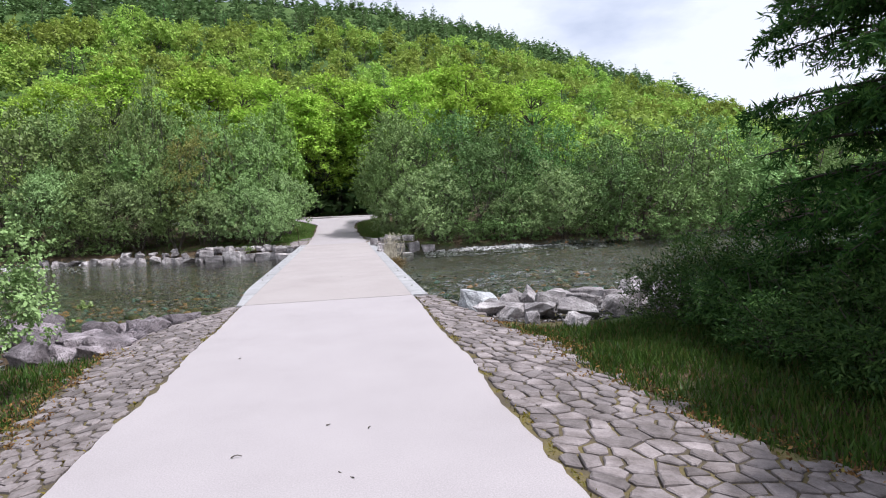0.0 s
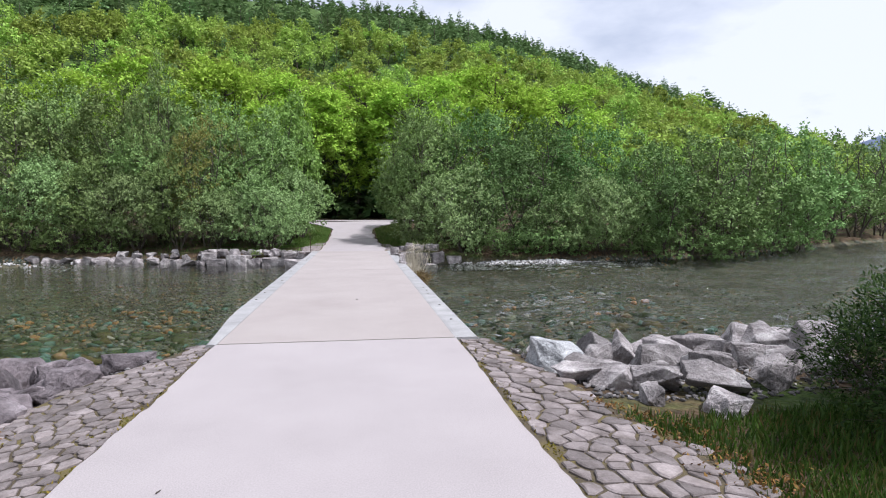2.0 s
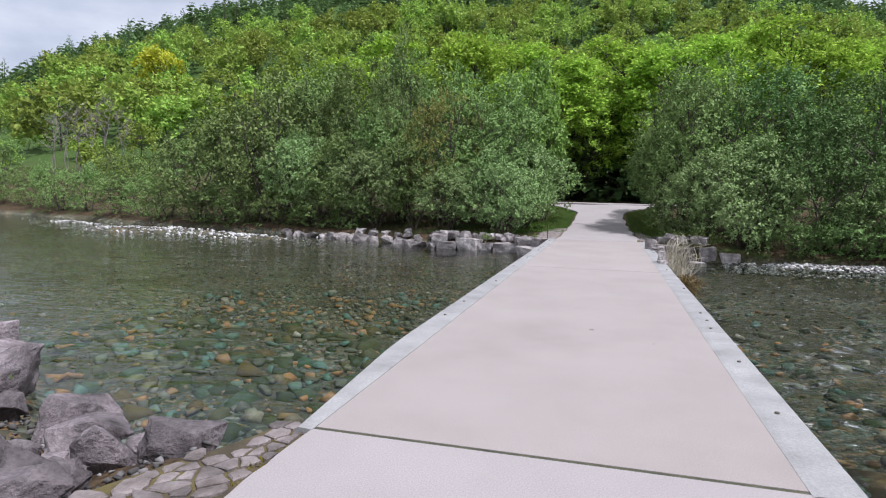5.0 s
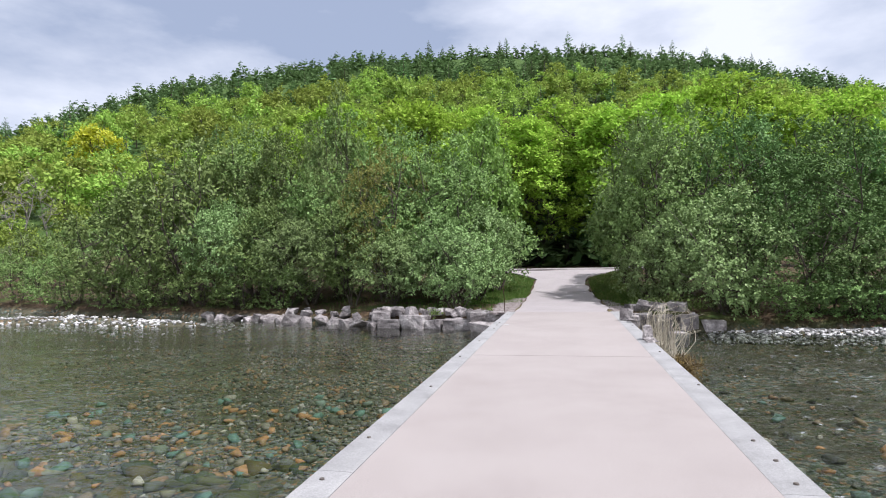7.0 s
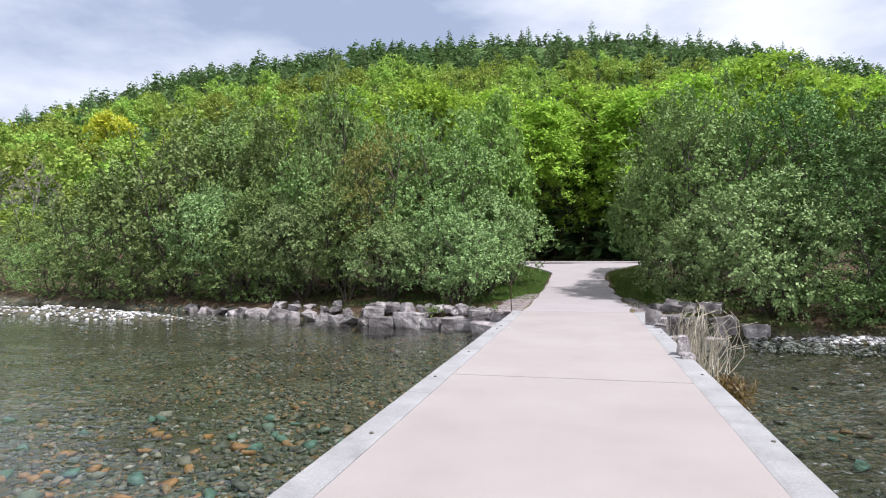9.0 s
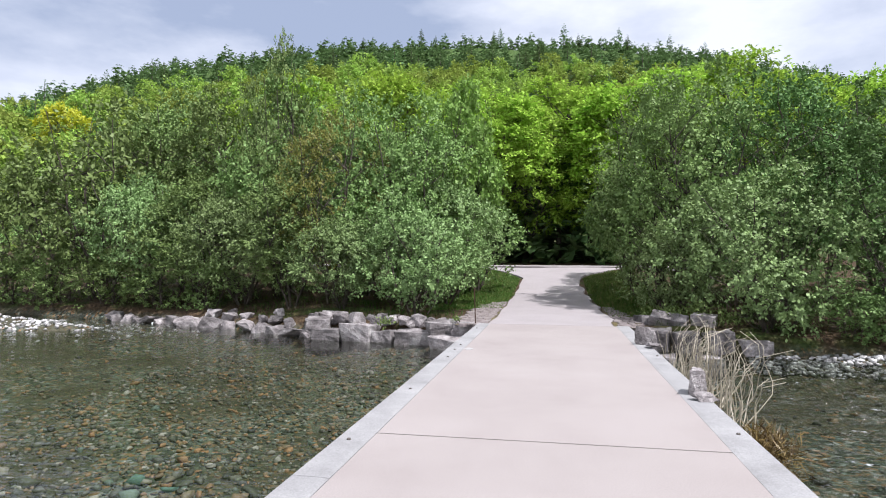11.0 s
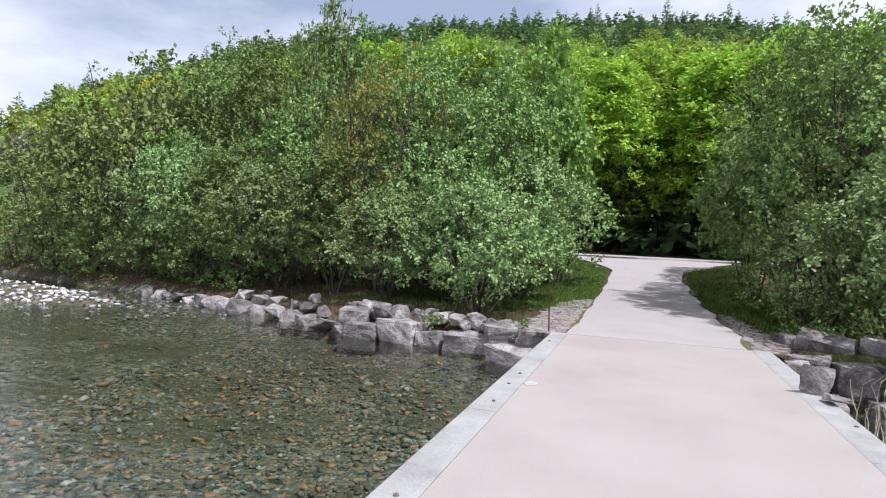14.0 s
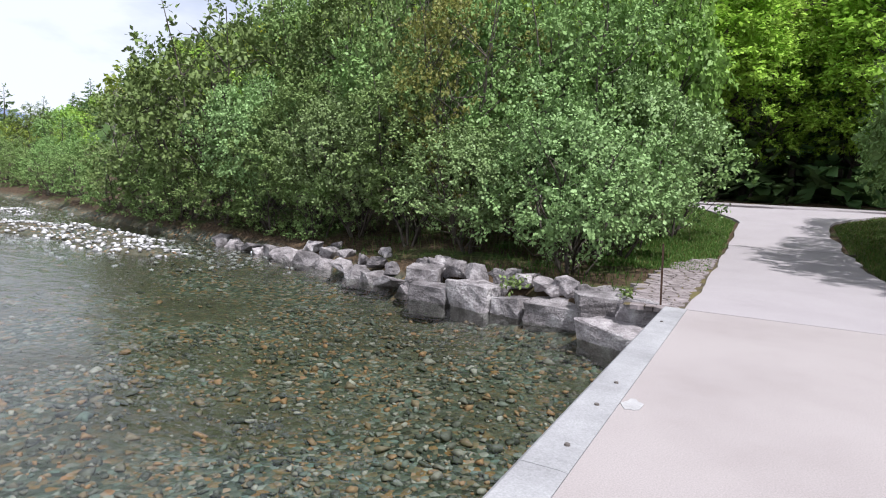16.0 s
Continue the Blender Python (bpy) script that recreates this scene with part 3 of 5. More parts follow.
EL = np.array([0.0, 0.0, 0.8, 3.2, 12.2, 17.3, 20.3, 20.8, 20.2, 18.0, 14.2, 11.3, 8.1, 5.4, 2.8, 0.5, 0.0])


def near_bank(x):
    return np.interp(x, [-120, -40, -15, -9, -6.3, -3.9, -3, 3, 3.6, 5, 8, 20, 60, 140], [40, 17, 13.5, 12.0, 10.6, 9.3, 9.1, 9.1, 9.3, 9.7, 10.0, 12, 24, 60])


def far_bank(x):
    return np.interp(x, [-180, -110, -80, -60, -37, -24, -18, -14, -12, -7, -2.7, 2.7, 5, 10, 15, 19, 28, 39, 70, 160], [60, 56, 51, 46, 39.8,  35.5, 34, 33.2, 32.4, 30.6, 29.2, 29.2, 28.9, 29, 29.6, 30.8, 36.5, 42.6, 62, 125])


def smooth(a, b, v):
    t = np.clip((v - a) / (b - a), 0, 1)
    return t * t * (3 - 2 * t)


def wave(x, y, s):
    return np.sin(x * s * 1.3 + 1.1 * np.sin(y * s * 0.7)) * np.cos(y * s * 1.1 + 0.9 * np.sin(x * s * 0.6 + 2.0))


def hill(x, y):
    dx, dy = x - HX, y - HY
    r, az = np.hypot(dx, dy), np.degrees(np.arctan2(dx, dy))
    top = np.tan(np.radians(np.interp(az, AZ, EL))) * HR1 - 8.0
    return np.maximum(top, 0) * np.clip((r - HR0) / (HR1 - HR0), 0, 1) ** 1.3


def land(x, y):
    """Height of the ground."""
    x, y = np.asarray(x, float), np.asarray(y, float)
    n, f = near_bank(x), far_bank(x)
    ramp = np.interp(y, [29, 38.5, 44.5, 48, 51, 58], [-0.11, 0.08, 0.62, 1.07, 1.10, 1.5])
    side = smooth(2.0, 3.6, np.abs(x))
    near = -0.07 - 0.10 * np.clip(np.abs(x) - 1.5, 0, 1.5) + 0.05 * wave(x, y, 1.1) * side
    near = near - 0.25 * smooth(-3.0, 0.2, y - n) * side
    low = -0.30 + np.interp(y - f, [0, 3, 14], [0.0, 0.30, 1.30])
    aside = smooth(4.0, 9.0, np.abs(x))
    far = ramp * (1 - aside) + low * aside + 0.10 * wave(x, y, 0.8) * smooth(2.2, 4.0, np.abs(x))
    bed = -1.18 + 0.10 * wave(x, y, 0.45) + 0.04 * wave(x, y, 1.9)
    bar = np.exp(-((x + 16.0) / 3.4) ** 2 - ((y - 30.3) / 1.1) ** 2) + np.exp(-((x + 23.0) / 5.0) ** 2 - ((y - 31.4) / 1.5) ** 2) + 0.9 * np.exp(-((x + 32) / 6.0) ** 2 - ((y - 36.0 + (x + 32) * 0.4) / 1.8) ** 2)
    bar = bar + 0.9 * np.exp(-((x + 19.5) / 5.0) ** 2 - ((y - 32.3) / 1.3) ** 2)
    bar = bar + 0.75 * np.exp(-((x - 8.3) / 3.4) ** 2 - ((y - 28.3) / 0.7) ** 2)
    bed = bed + 0.62 * np.clip(bar, 0, 1)
    bed = bed + 0.36 * np.exp(-((f - y) / 0.8) ** 2) * (y < f)
    z = np.where(y < n, near, np.where(y > f, far, bed))
    a = smooth(-0.5, 0.5, y - n)
    z = np.where(np.abs(y - n) < 0.5, near * (1 - a) + bed * a, z)
    b = smooth(-0.3, 0.35, y - f)
    z = np.where((y - f > -0.3) & (y - f < 0.35), bed * (1 - b) + far * b, z)
    return z + hill(x, y)


def axis(dense_a, dense_b, step, reach):
    core = np.arange(dense_a, dense_b + 0.01, step)
    g, d = [], step
    while (not g or g[-1] < reach):
        d *= 1.16
        g.append((g[-1] if g else 0) + d)
    g = np.array(g)
    return np.concatenate([(dense_a - g)[::-1], core, dense_b + g])


gx, gy = axis(-26, 26, 0.4, 2500), axis(-4, 52, 0.4, 2500)
GX, GY = np.meshgrid(gx, gy, indexing="ij")
GZ = land(GX, GY)
nx, ny = len(gx), len(gy)
gi, gj = np.meshgrid(np.arange(nx - 1), np.arange(ny - 1), indexing="ij")
gq = np.stack([gi * ny + gj, (gi + 1) * ny + gj, (gi + 1) * ny + gj + 1, gi * ny + gj + 1], axis=-1)
ground = new("ground", raw_mesh("ground", np.stack([GX, GY, GZ], -1).reshape(-1, 3), gq.reshape(-1), 4, M_GROUND, True))
tagged(ground, "brown soil and moss with a pebble riverbed", "ground", kind="structure")

def swell(x, y):
    """Standing riffles, strongest below the bridge."""
    rough = 0.12 + 0.88 * smooth(-1.0, 3.5, x)
    a = np.sin(7.1 * x + 2.3 * y + 2.2 * wave(x, y, 0.9)) * np.cos(5.3 * y + 1.9 * wave(x, y, 1.4)) + 0.7 * np.sin(10.5 * y - 3.1 * x + 2.6 * wave(y, x, 1.1))
    b = np.sin(3.1 * x - 1.2 * y + 1.7 * wave(x, y, 0.5)) * np.cos(3.9 * y + 2.4 * wave(y, x, 0.7))
    c = np.clip(0.55 + 0.75 * wave(x, y, 0.37), 0.15, 1.3)
    return rough * c * (0.030 * a + 0.050 * b)


wx, wy = axis(-4, 15, 0.13, 260), axis(8.6, 29, 0.13, 150)
wy = wy[wy >= 8.55]
WX, WY = np.meshgrid(wx, wy, indexing="ij")
wi, wj = np.meshgrid(np.arange(len(wx) - 1), np.arange(len(wy) - 1), indexing="ij")
wq = np.stack([wi * len(wy) + wj, (wi + 1) * len(wy) + wj, (wi + 1) * len(wy) + wj + 1, wi * len(wy) + wj + 1], axis=-1)
water = new("water", raw_mesh("water", np.stack([WX, WY, WATER + swell(WX, WY)], -1).reshape(-1, 3), wq.reshape(-1), 4, M_WATER, True))
tagged(water, "clear shallow green river water with ripples", "river", kind="structure")


# ---- road, deck, kerbs ----
def box_bm(x0, x1, y0, y1, z0, z1, bevel=0.02):
    bm = bmesh.new()
    bmesh.ops.create_cube(bm, size=1, matrix=Matrix.Translation(((x0 + x1) / 2, (y0 + y1) / 2, (z0 + z1) / 2)) @ Matrix.Diagonal((x1 - x0, y1 - y0, z1 - z0, 1)))
    if bevel:
        bmesh.ops.bevel(bm, geom=list(bm.edges), offset=bevel, segments=2, affect="EDGES", clamp_overlap=True)
    return bm


def ribbon(name, ys, left, right, top, thick, mat, label, category):
    """A cast slab along y whose edges may wander, with real thickness."""
    v, f = [], []
    for y, a, b, z in zip(ys, left, right, top):
        v += [(a, y, z), (b, y, z), (b, y, z - thick), (a, y, z - thick)]
    for i in range(len(ys) - 1):
        p, q = i * 4, i * 4 + 4
        f += [(p, p + 1, q + 1, q), (p + 1, p + 2, q + 2, q + 1), (p + 2, p + 3, q + 3, q + 2), (p + 3, p, q, q + 3)]
    e = (len(ys) - 1) * 4
    f += [(3, 2, 1, 0), (e, e + 1, e + 2, e + 3)]
    return tagged(link_mesh(name, v, f, mat), label, category, kind="structure")


J1, J2, J3, J4 = 8.79, 19.07, 28.60, 38.6
rng0 = np.random.default_rng(5)
ys = np.arange(-14, J1 - 0.01, 0.12)
ys = np.append(ys, J1 - 0.022)
rag = 0.02 * np.interp(ys, [-14, 4, 8.8], [1.6, 1.2, 0.2])
le = -1.5 + rag * (rng0.normal(0, 0.5, len(ys)) + 1.2 * np.sin(ys * 2.1))
ri = 1.5 + rag * (rng0.normal(0, 0.5, len(ys)) + 1.2 * np.sin(ys * 1.7 + 1))
ribbon("road_near", ys, le, ri, 0 * ys, 0.2, M_ROAD, "pale pinkish concrete road slab with ragged edges", "road")
ribbon("bridge_deck", [J1 + 0.018, J2 - 0.012], [-1.488, -1.488], [1.4962, 1.4962], [0, 0], 0.4, M_DECK, "pale worn concrete bridge deck over the river", "bridge")
ribbon("bridge_deck_far", [J2 + 0.010, J3 - 0.014], [-1.488, -1.488], [1.4962, 1.4962], [0, 0], 0.4, M_DECK, "pale worn concrete bridge deck over the river", "bridge")


def ramp_z(y):
    return np.interp(y, [28, 30, 34, 38.5, 42, 44.5, 46.5, 48, 51, 53], [0, 0.0, 0.07, 0.19, 0.44, 0.70, 0.95, 1.14, 1.18, 1.2])


for name, a, b in (("road_ramp", J3 + 0.012, J4 - 0.014), ("road_ramp_far", J4 + 0.012, 48.2)):
    ys = np.linspace(a, b, 24)
    wig = 0.06 * np.sin(ys * 1.9) + rng0.normal(0, 0.03, len(ys))
    flare = np.where(ys > 44.0, np.clip(ys - 44.0, 0, None) ** 1.6 * 0.28, 0)
    ribbon(name, ys, -1.5 + wig * 0.4 - flare, 1.5 + wig + flare - 0.32 * np.clip((ys - 30) / 12, 0, 1), ramp_z(ys), 0.25, M_ROAD, "pale concrete road rising from the bridge", "road")
ts = np.linspace(-15, 7, 30)
tv, tf = [], []
for i, x in enumerate(ts):
    y0 = 48.0 + 0.004 * x * x
    tv += [(x, y0 + 0.15 * math.sin(x), 1.20), (x, y0 + 3.1 + 0.12 * math.sin(x * 1.7), 1.24), (x, y0 + 3.1, 0.9), (x, y0, 0.9)]
    if i:
        p, q = i * 4 - 4, i * 4
        tf += [(p, q, q + 1, p + 1), (p + 1, q + 1, q + 2, p + 2), (p, p + 3, q + 3, q)]
tagged(link_mesh("cross_track", tv, tf, M_ROAD), "pale gravel forest track crossing at the wood", "track", kind="structure")

for y in (J1, J2, J3, J4):
    ob = part("road_joint", box_bm(-1.5, 1.5, y - 0.03, y + 0.03, float(ramp_z(y)) - 0.16, float(ramp_z(y)) - 0.005, 0), M_JOINT)
    tagged(ob, "dark filled joint between concrete slabs", "joint", kind="structure")

def kerb_beam(side, a, b):
    """One cast kerb length; the upstream line narrows towards the near bank."""
    def edge(y):
        return 1.80 if side > 0 else 1.62 + 0.18 * min(1.0, max(0.0, (y - J1) / 2.4))
    bm = bmesh.new()
    rows = []
    for k in range(7):
        y = a + (b - a) * k / 6
        o = edge(y)
        rows.append([bm.verts.new((side * x, y, z)) for x, z in ((1.492, -0.42), (1.492, 0.002), (1.535, 0.008), (o - 0.03, 0.010), (o, -0.016), (o, -0.42))])
    for p, q in zip(rows, rows[1:]):
        for m in range(6):
            bm.faces.new((p[m], p[(m + 1) % 6], q[(m + 1) % 6], q[m]))
    bm.faces.new(rows[0])
    bm.faces.new(rows[-1][::-1])
    bmesh.ops.recalc_face_normals(bm, faces=bm.faces)
    return bm


for side in (-1, 1):
    cuts = [J1 - 0.05, 13.0, 17.9, 23.0, J3]
    for a, b in zip(cuts, cuts[1:]):
        ob = part("bridge_kerb", kerb_beam(side, a + 0.003, b - 0.003), M_KERB)
        tagged(ob, "grey concrete kerb beam along the deck", "kerb", "bridge kerbs", kind="structure")
for y in (9.3, 15.5, 22.0, 28.2):
    ob = part("bridge_pier", box_bm(-1.6, 1.6, y - 0.35, y + 0.35, -1.6, -0.405, 0.03), M_KERB)
    tagged(ob, "grey concrete pier under the deck", "pier", kind="structure")

# holes left by the old railing posts, with rust-dark plugs
for x, y in ((-1.66, 12.81), (-1.66, 13.9), (-1.6, 16.24), (-1.66, 18.8), (-1.62, 20.9), (-1.6, 23.35), (-1.62, 24.16), (-1.61, 24.76), (-1.66, 27.5),
             (1.64, 10.1), (1.66, 11.6), (1.64, 13.2), (1.67, 13.71), (1.66, 14.25), (1.72, 16.7), (1.68, 19.6), (1.7, 24.1)):
    bm = bmesh.new()
    bmesh.ops.create_cone(bm, cap_ends=True, segments=12, radius1=0.021, radius2=0.017, depth=0.018, matrix=Matrix.Translation((x, y, 0.012)))
    tagged(part("post_bolt", bm, M_BOLT), "dark old bolt stub in the kerb", "bolt", "bolts in the kerbs")

# ---- trees ----
def plant(src, x, y, scale=1.0, turn=0.0, tall=1.0, sink=0.1, label="", group="", category="tree"):
    ob = copy_thing(src, pose(x, y, float(land(x, y)) - sink, 0, 0, turn) @ Matrix.Diagonal((scale, scale, scale * tall, 1)))
    return tagged(ob, label, category, group)


def alder(seed, mat, leaves=14500, leaf=0.095):
    return tree("alder_tree", seed, 7.2, 2.7, 0.5, leaves, leaf, mat, M_BARK, stems=4, blobs=44, blob=0.28, spread=0.9, trunk=0.055, twig=0.24, aspect=0.76)


ALDER = [alder(11 + k, M_ALDER) for k in range(2)]
ALDER_EAST = [alder(17 + k, M_ALDERSHADED) for k in range(2)]
OLIVE = alder(15, M_OLIVE, 7500, 0.09)
MAPLE = alder(16, M_MAPLE, 10000, 0.15)
def far_alder(seed, mat):
    return tree("alder_tree", seed, 7.4, 2.9, 0.0, 5000, 0.17, mat, M_BARK, stems=4, blobs=34, blob=0.31, spread=0.9, trunk=0.07, twig=0.32)


ALDER_FAR = [far_alder(21 + k, M_ALDER) for k in range(2)]
ALDER_FAR_EAST = [far_alder(23 + k, M_ALDERHALFSHADED) for k in range(2)]
SALLOW = [tree("sallow_bush", 31 + k, 4.2, 2.3, 0.3, 16500, 0.080, M_SALLOW, M_BARK, stems=6, blobs=40, blob=0.28, spread=1.1, trunk=0.04, twig=0.22, aspect=0.72) for k in range(2)]
BEECH = [tree("beech_tree", 51 + k, 15.5, 5.6, 1.6, 15500, 0.30, M_BEECH, M_BARK, stems=1, blobs=74, blob=0.23, flat=0.42, trunk=0.18, twig=0.75, layered=0.6, twigs=1) for k in range(2)]
HILLTREE = [tree("broadleaf_tree", 71 + k, 10.0, 4.6, 0.4, 1200, 0.64, M_HILLLEAF, M_BARK, stems=1, blobs=20, blob=0.34, flat=0.8, trunk=0.14, twig=0.6, twigs=0) for k in range(3)]
SPRUCE = [conifer("spruce_tree", 91 + k, 9.5, 2.5, 11, M_CONIFER, M_BARK) for k in range(2)]
BARE = tree("bare_tree", 95, 8.5, 2.0, 2.5, 56, 0.10, M_REED, M_PALEBARK, stems=2, blobs=26, blob=0.3, spread=0.5, trunk=0.09)
BLOSSOM = tree("blossom_tree", 96, 6.5, 3.2, 0.3, 2600, 0.34, M_YELLOW, M_BARK, stems=3, blobs=30, blob=0.27, trunk=0.1)
rt = np.random.default_rng(77)


def thicket(x, dy, kind, sc, tall=1.0, where="grey-green"):
    y = float(far_bank(x)) + dy
    turn = float(rt.uniform(0, 360))
    if kind == "s":
        plant(SALLOW[int(rt.integers(2))], x, y, sc, turn, tall, 0.42 if x > -5 else 0.1, "round leafy sallow bush on the stony river bank", "bank thicket", "bush")
    elif kind == "o":
        plant(OLIVE, x, y, sc, turn, tall, 0.1, "thin olive-brown young alder with bare twigs showing", "bank thicket")
    elif kind == "m":
        plant(MAPLE, x, y, sc, turn, tall, 0.1, "bright green young maple in the bank thicket", "bank thicket")
    elif kind == "f":
        plant((ALDER_FAR_EAST if x > 0 else ALDER_FAR)[int(rt.integers(2))], x, y, sc, turn, tall, 0.45, "%s many-stemmed alder in the bank thicket" % where, "bank thicket")
    else:
        plant((ALDER_EAST if x > 4.5 else ALDER)[int(rt.integers(2))], x, y, sc, turn, tall, 0.75 if x > 5 and dy < 2 else 0.1, "%s many-stemmed alder in the bank thicket" % where, "bank thicket")


for x, dy, kind, sc, tall in ((-4.1, 2.2, "s", 1.0, 1.0), (-6.6, 1.9, "s", 0.85, 0.9), (-8.7, 2.0, "a", 0.78, 0.95), (-10.9, 2.0, "s", 1.0, 1.05), (-13.2, 1.9, "a", 0.85, 0.85), (-15.4, 1.6, "s", 1.05, 1.2),
                              (-4.7, 4.4, "a", 0.95, 1.08), (-7.4, 2.7, "o", 0.78, 1.3), (-10.3, 3.5, "a", 0.62, 2.35), (-7.0, 5.4, "a", 0.9, 1.3), (-10.2, 4.2, "a", 1.05, 1.2), (-12.9, 4.2, "a", 1.05, 1.22), (-5.0, 7.6, "f", 1.0, 1.22), (-8.4, 7.6, "f", 1.1, 1.2),
                              (-11.8, 8.0, "f", 1.1, 1.2), (-15.8, 4.4, "a", 1.12, 1.2), (-16.0, 7.6, "f", 1.2, 1.12), (-18.2, 1.6, "f", 1.15, 1.14), (-20.6, 1.2, "f", 0.95, 1.08), (-23.2, 1.0, "f", 0.85, 1.05), (-25.8, 0.9, "f", 0.6, 0.85),
                              (-28.6, 1.2, "f", 0.48, 0.95), (-31.6, 0.9, "f", 0.6, 0.8), (-35.5, 1.4, "f", 0.52, 1.1), (-38.5, 1.0, "f", 0.66, 0.8), (-41.6, 2.0, "f", 0.62, 0.95), (-45.2, 2.4, "f", 0.55, 0.95), (-19.0, 5.4, "f", 1.2, 1.1), (-23.0, 6.4, "f", 0.85, 0.95), (-28.0, 7.0, "f", 0.85, 0.95),
                              (-34.0, 7.5, "f", 0.85, 0.95), (-40.0, 8.0, "f", 0.85, 0.95), (-49.0, 2, "f", 0.6, 1.0), (-53.0, 2, "f", 0.7, 0.9), (-58.0, 2, "f", 0.6, 1.1), (-63.0, 2, "f", 0.75, 0.9), (-70.0, 2, "f", 0.8, 1.0), (-78.5, 2, "f", 0.9, 1.0), (-86.0, 3, "f", 1.4, 1.0), (-95.0, 3, "f", 1.5, 1.0), (-105.0, 3, "f", 1.6, 1.0), (-116.0, 3, "f", 1.7, 1.0), (-60.0, 8, "f", 0.8, 1.0), (-72.0, 9, "f", 0.9, 1.0),
                              (-3.9, 4.6, "s", 1.05, 1.15), (-3.7, 7.2, "m", 0.82, 1.5), (-3.4, 10.6, "f", 0.8, 1.0), (-12.0, 1.3, "f", 0.45, 0.75), (-14.3, 1.0, "f", 0.5, 0.8), (-16.8, 0.7, "f", 0.5, 0.75), (-19.4, 0.6, "f", 0.5, 0.8), (-22.0, 0.6, "f", 0.5, 0.75)):
    thicket(x, dy, kind, sc, tall, "grey-green")
for x, dy, kind, sc, tall in ((5.3, 1.2, "s", 1.12, 1.0), (8.0, 0.7, "a", 0.9, 0.95), (10.0, 0.5, "s", 0.85, 0.95), (12.2, 0.4, "s", 1.0, 1.1), (14.6, 0.4, "a", 0.95, 0.95), (17.2, 0.3, "f", 1.0, 0.95),
                              (4.3, 3.9, "a", 0.95, 1.15), (6.9, 4.6, "a", 1.04, 1.1), (9.8, 4.4, "a", 1.0, 1.05), (13.0, 4.8, "a", 1.0, 1.05), (16.2, 5.0, "f", 1.0, 1.0), (4.2, 7.8, "f", 1.08, 1.15), (8.0, 8.4, "f", 1.08, 1.05),
                              (11.8, 9.0, "f", 1.15, 1.0), (19.8, 0.7, "f", 1.05, 1.0), (22.8, 0.6, "f", 1.1, 1.0), (26.0, 0.6, "f", 1.15, 1.0), (29.6, 0.6, "f", 1.2, 1.0), (33.4, 0.7, "f", 1.2, 1.0), (38.0, 0.8, "f", 1.25, 1.0),
                              (43.0, 1.0, "f", 1.3, 1.0), (49.0, 2.6, "f", 1.3, 1.0), (19.6, 5.6, "f", 1.0, 1.05), (25.0, 7.0, "f", 1.05, 1.05), (31.5, 7.5, "f", 1.1, 1.0), (56.0, 4, "f", 1.4, 1.0), (64.0, 4, "f", 1.5, 1.0), (74.0, 4, "f", 1.6, 1.0),
                              (85.0, 4, "f", 1.7, 1.0), (3.5, 6.4, "a", 0.95, 1.15), (3.2, 10.0, "a", 0.72, 1.2), (3.2, 13.0, "a", 0.62, 1.2), (3.6, 15.2, "a", 0.6, 1.3), (3.4, 3.4, "s", 0.7, 1.1),
                              (7.0, 0.55, "f", 0.46, 0.8), (9.0, 0.55, "f", 0.5, 0.75), (11.1, 0.55, "f", 0.48, 0.85), (13.4, 0.55, "f", 0.55, 0.75), (15.8, 0.0, "f", 0.55, 0.8), (18.4, 0.0, "f", 0.6, 0.75), (21.2, 0.1, "f", 0.6, 0.8), (24.4, 0.0, "f", 0.65, 0.75), (27.8, 0.0, "f", 0.65, 0.8)):
    thicket(x, dy, kind, sc, tall, "dark green")
# shrub that leans in from the near bank
plant(SALLOW[1], -3.85, 4.0, 0.58, 10, 1.0, 0.1, "leafy green shrub on the grassy verge", "", "bush")
plant(ALDER_EAST[0], -6.5, 8.6, 0.34, 40, 0.95, 0.1, "leafy green shrub among the near bank boulders", "", "bush")

# tall fresh beeches behind the track
for x, y, sc in ((-4.6, 54.0, 0.95), (5.6, 54.2, 0.95), (-11.5, 56.0, 1.0), (13.0, 57.0, 1.0), (-18.5, 57.5, 1.0), (20.5, 60.0, 1.0), (-26.0, 61.0, 1.0), (0.6, 61.0, 1.1), (-1.6, 55.6, 0.62), (2.6, 56.2, 0.66), (-9.0, 63.0, 1.1), (11.0, 64.5, 1.1)):
    plant(BEECH[int(rt.integers(2))], x, y, sc, float(rt.uniform(0, 360)), float(rt.uniform(0.92, 1.05)), 0.2, "tall beech in fresh yellow-green leaf", "beeches by the track")
for x, y in ((-7.5, 57.5), (-4.4, 57.2), (-1.9, 56.6), (0.3, 56.2), (2.4, 56.6), (-1.2, 58.8), (1.6, 59.4), (4.4, 58.8), (7.6, 59.0), (-2.8, 64.5), (0.6, 65), (3.6, 66), (-6.2, 65), (10.6, 60)):
    plant(SPRUCE[int(rt.integers(2))], x, y, 1.0, float(rt.uniform(0, 360)), 0.9, 0.3, "dark green spruce inside the wood", "spruces inside the wood")

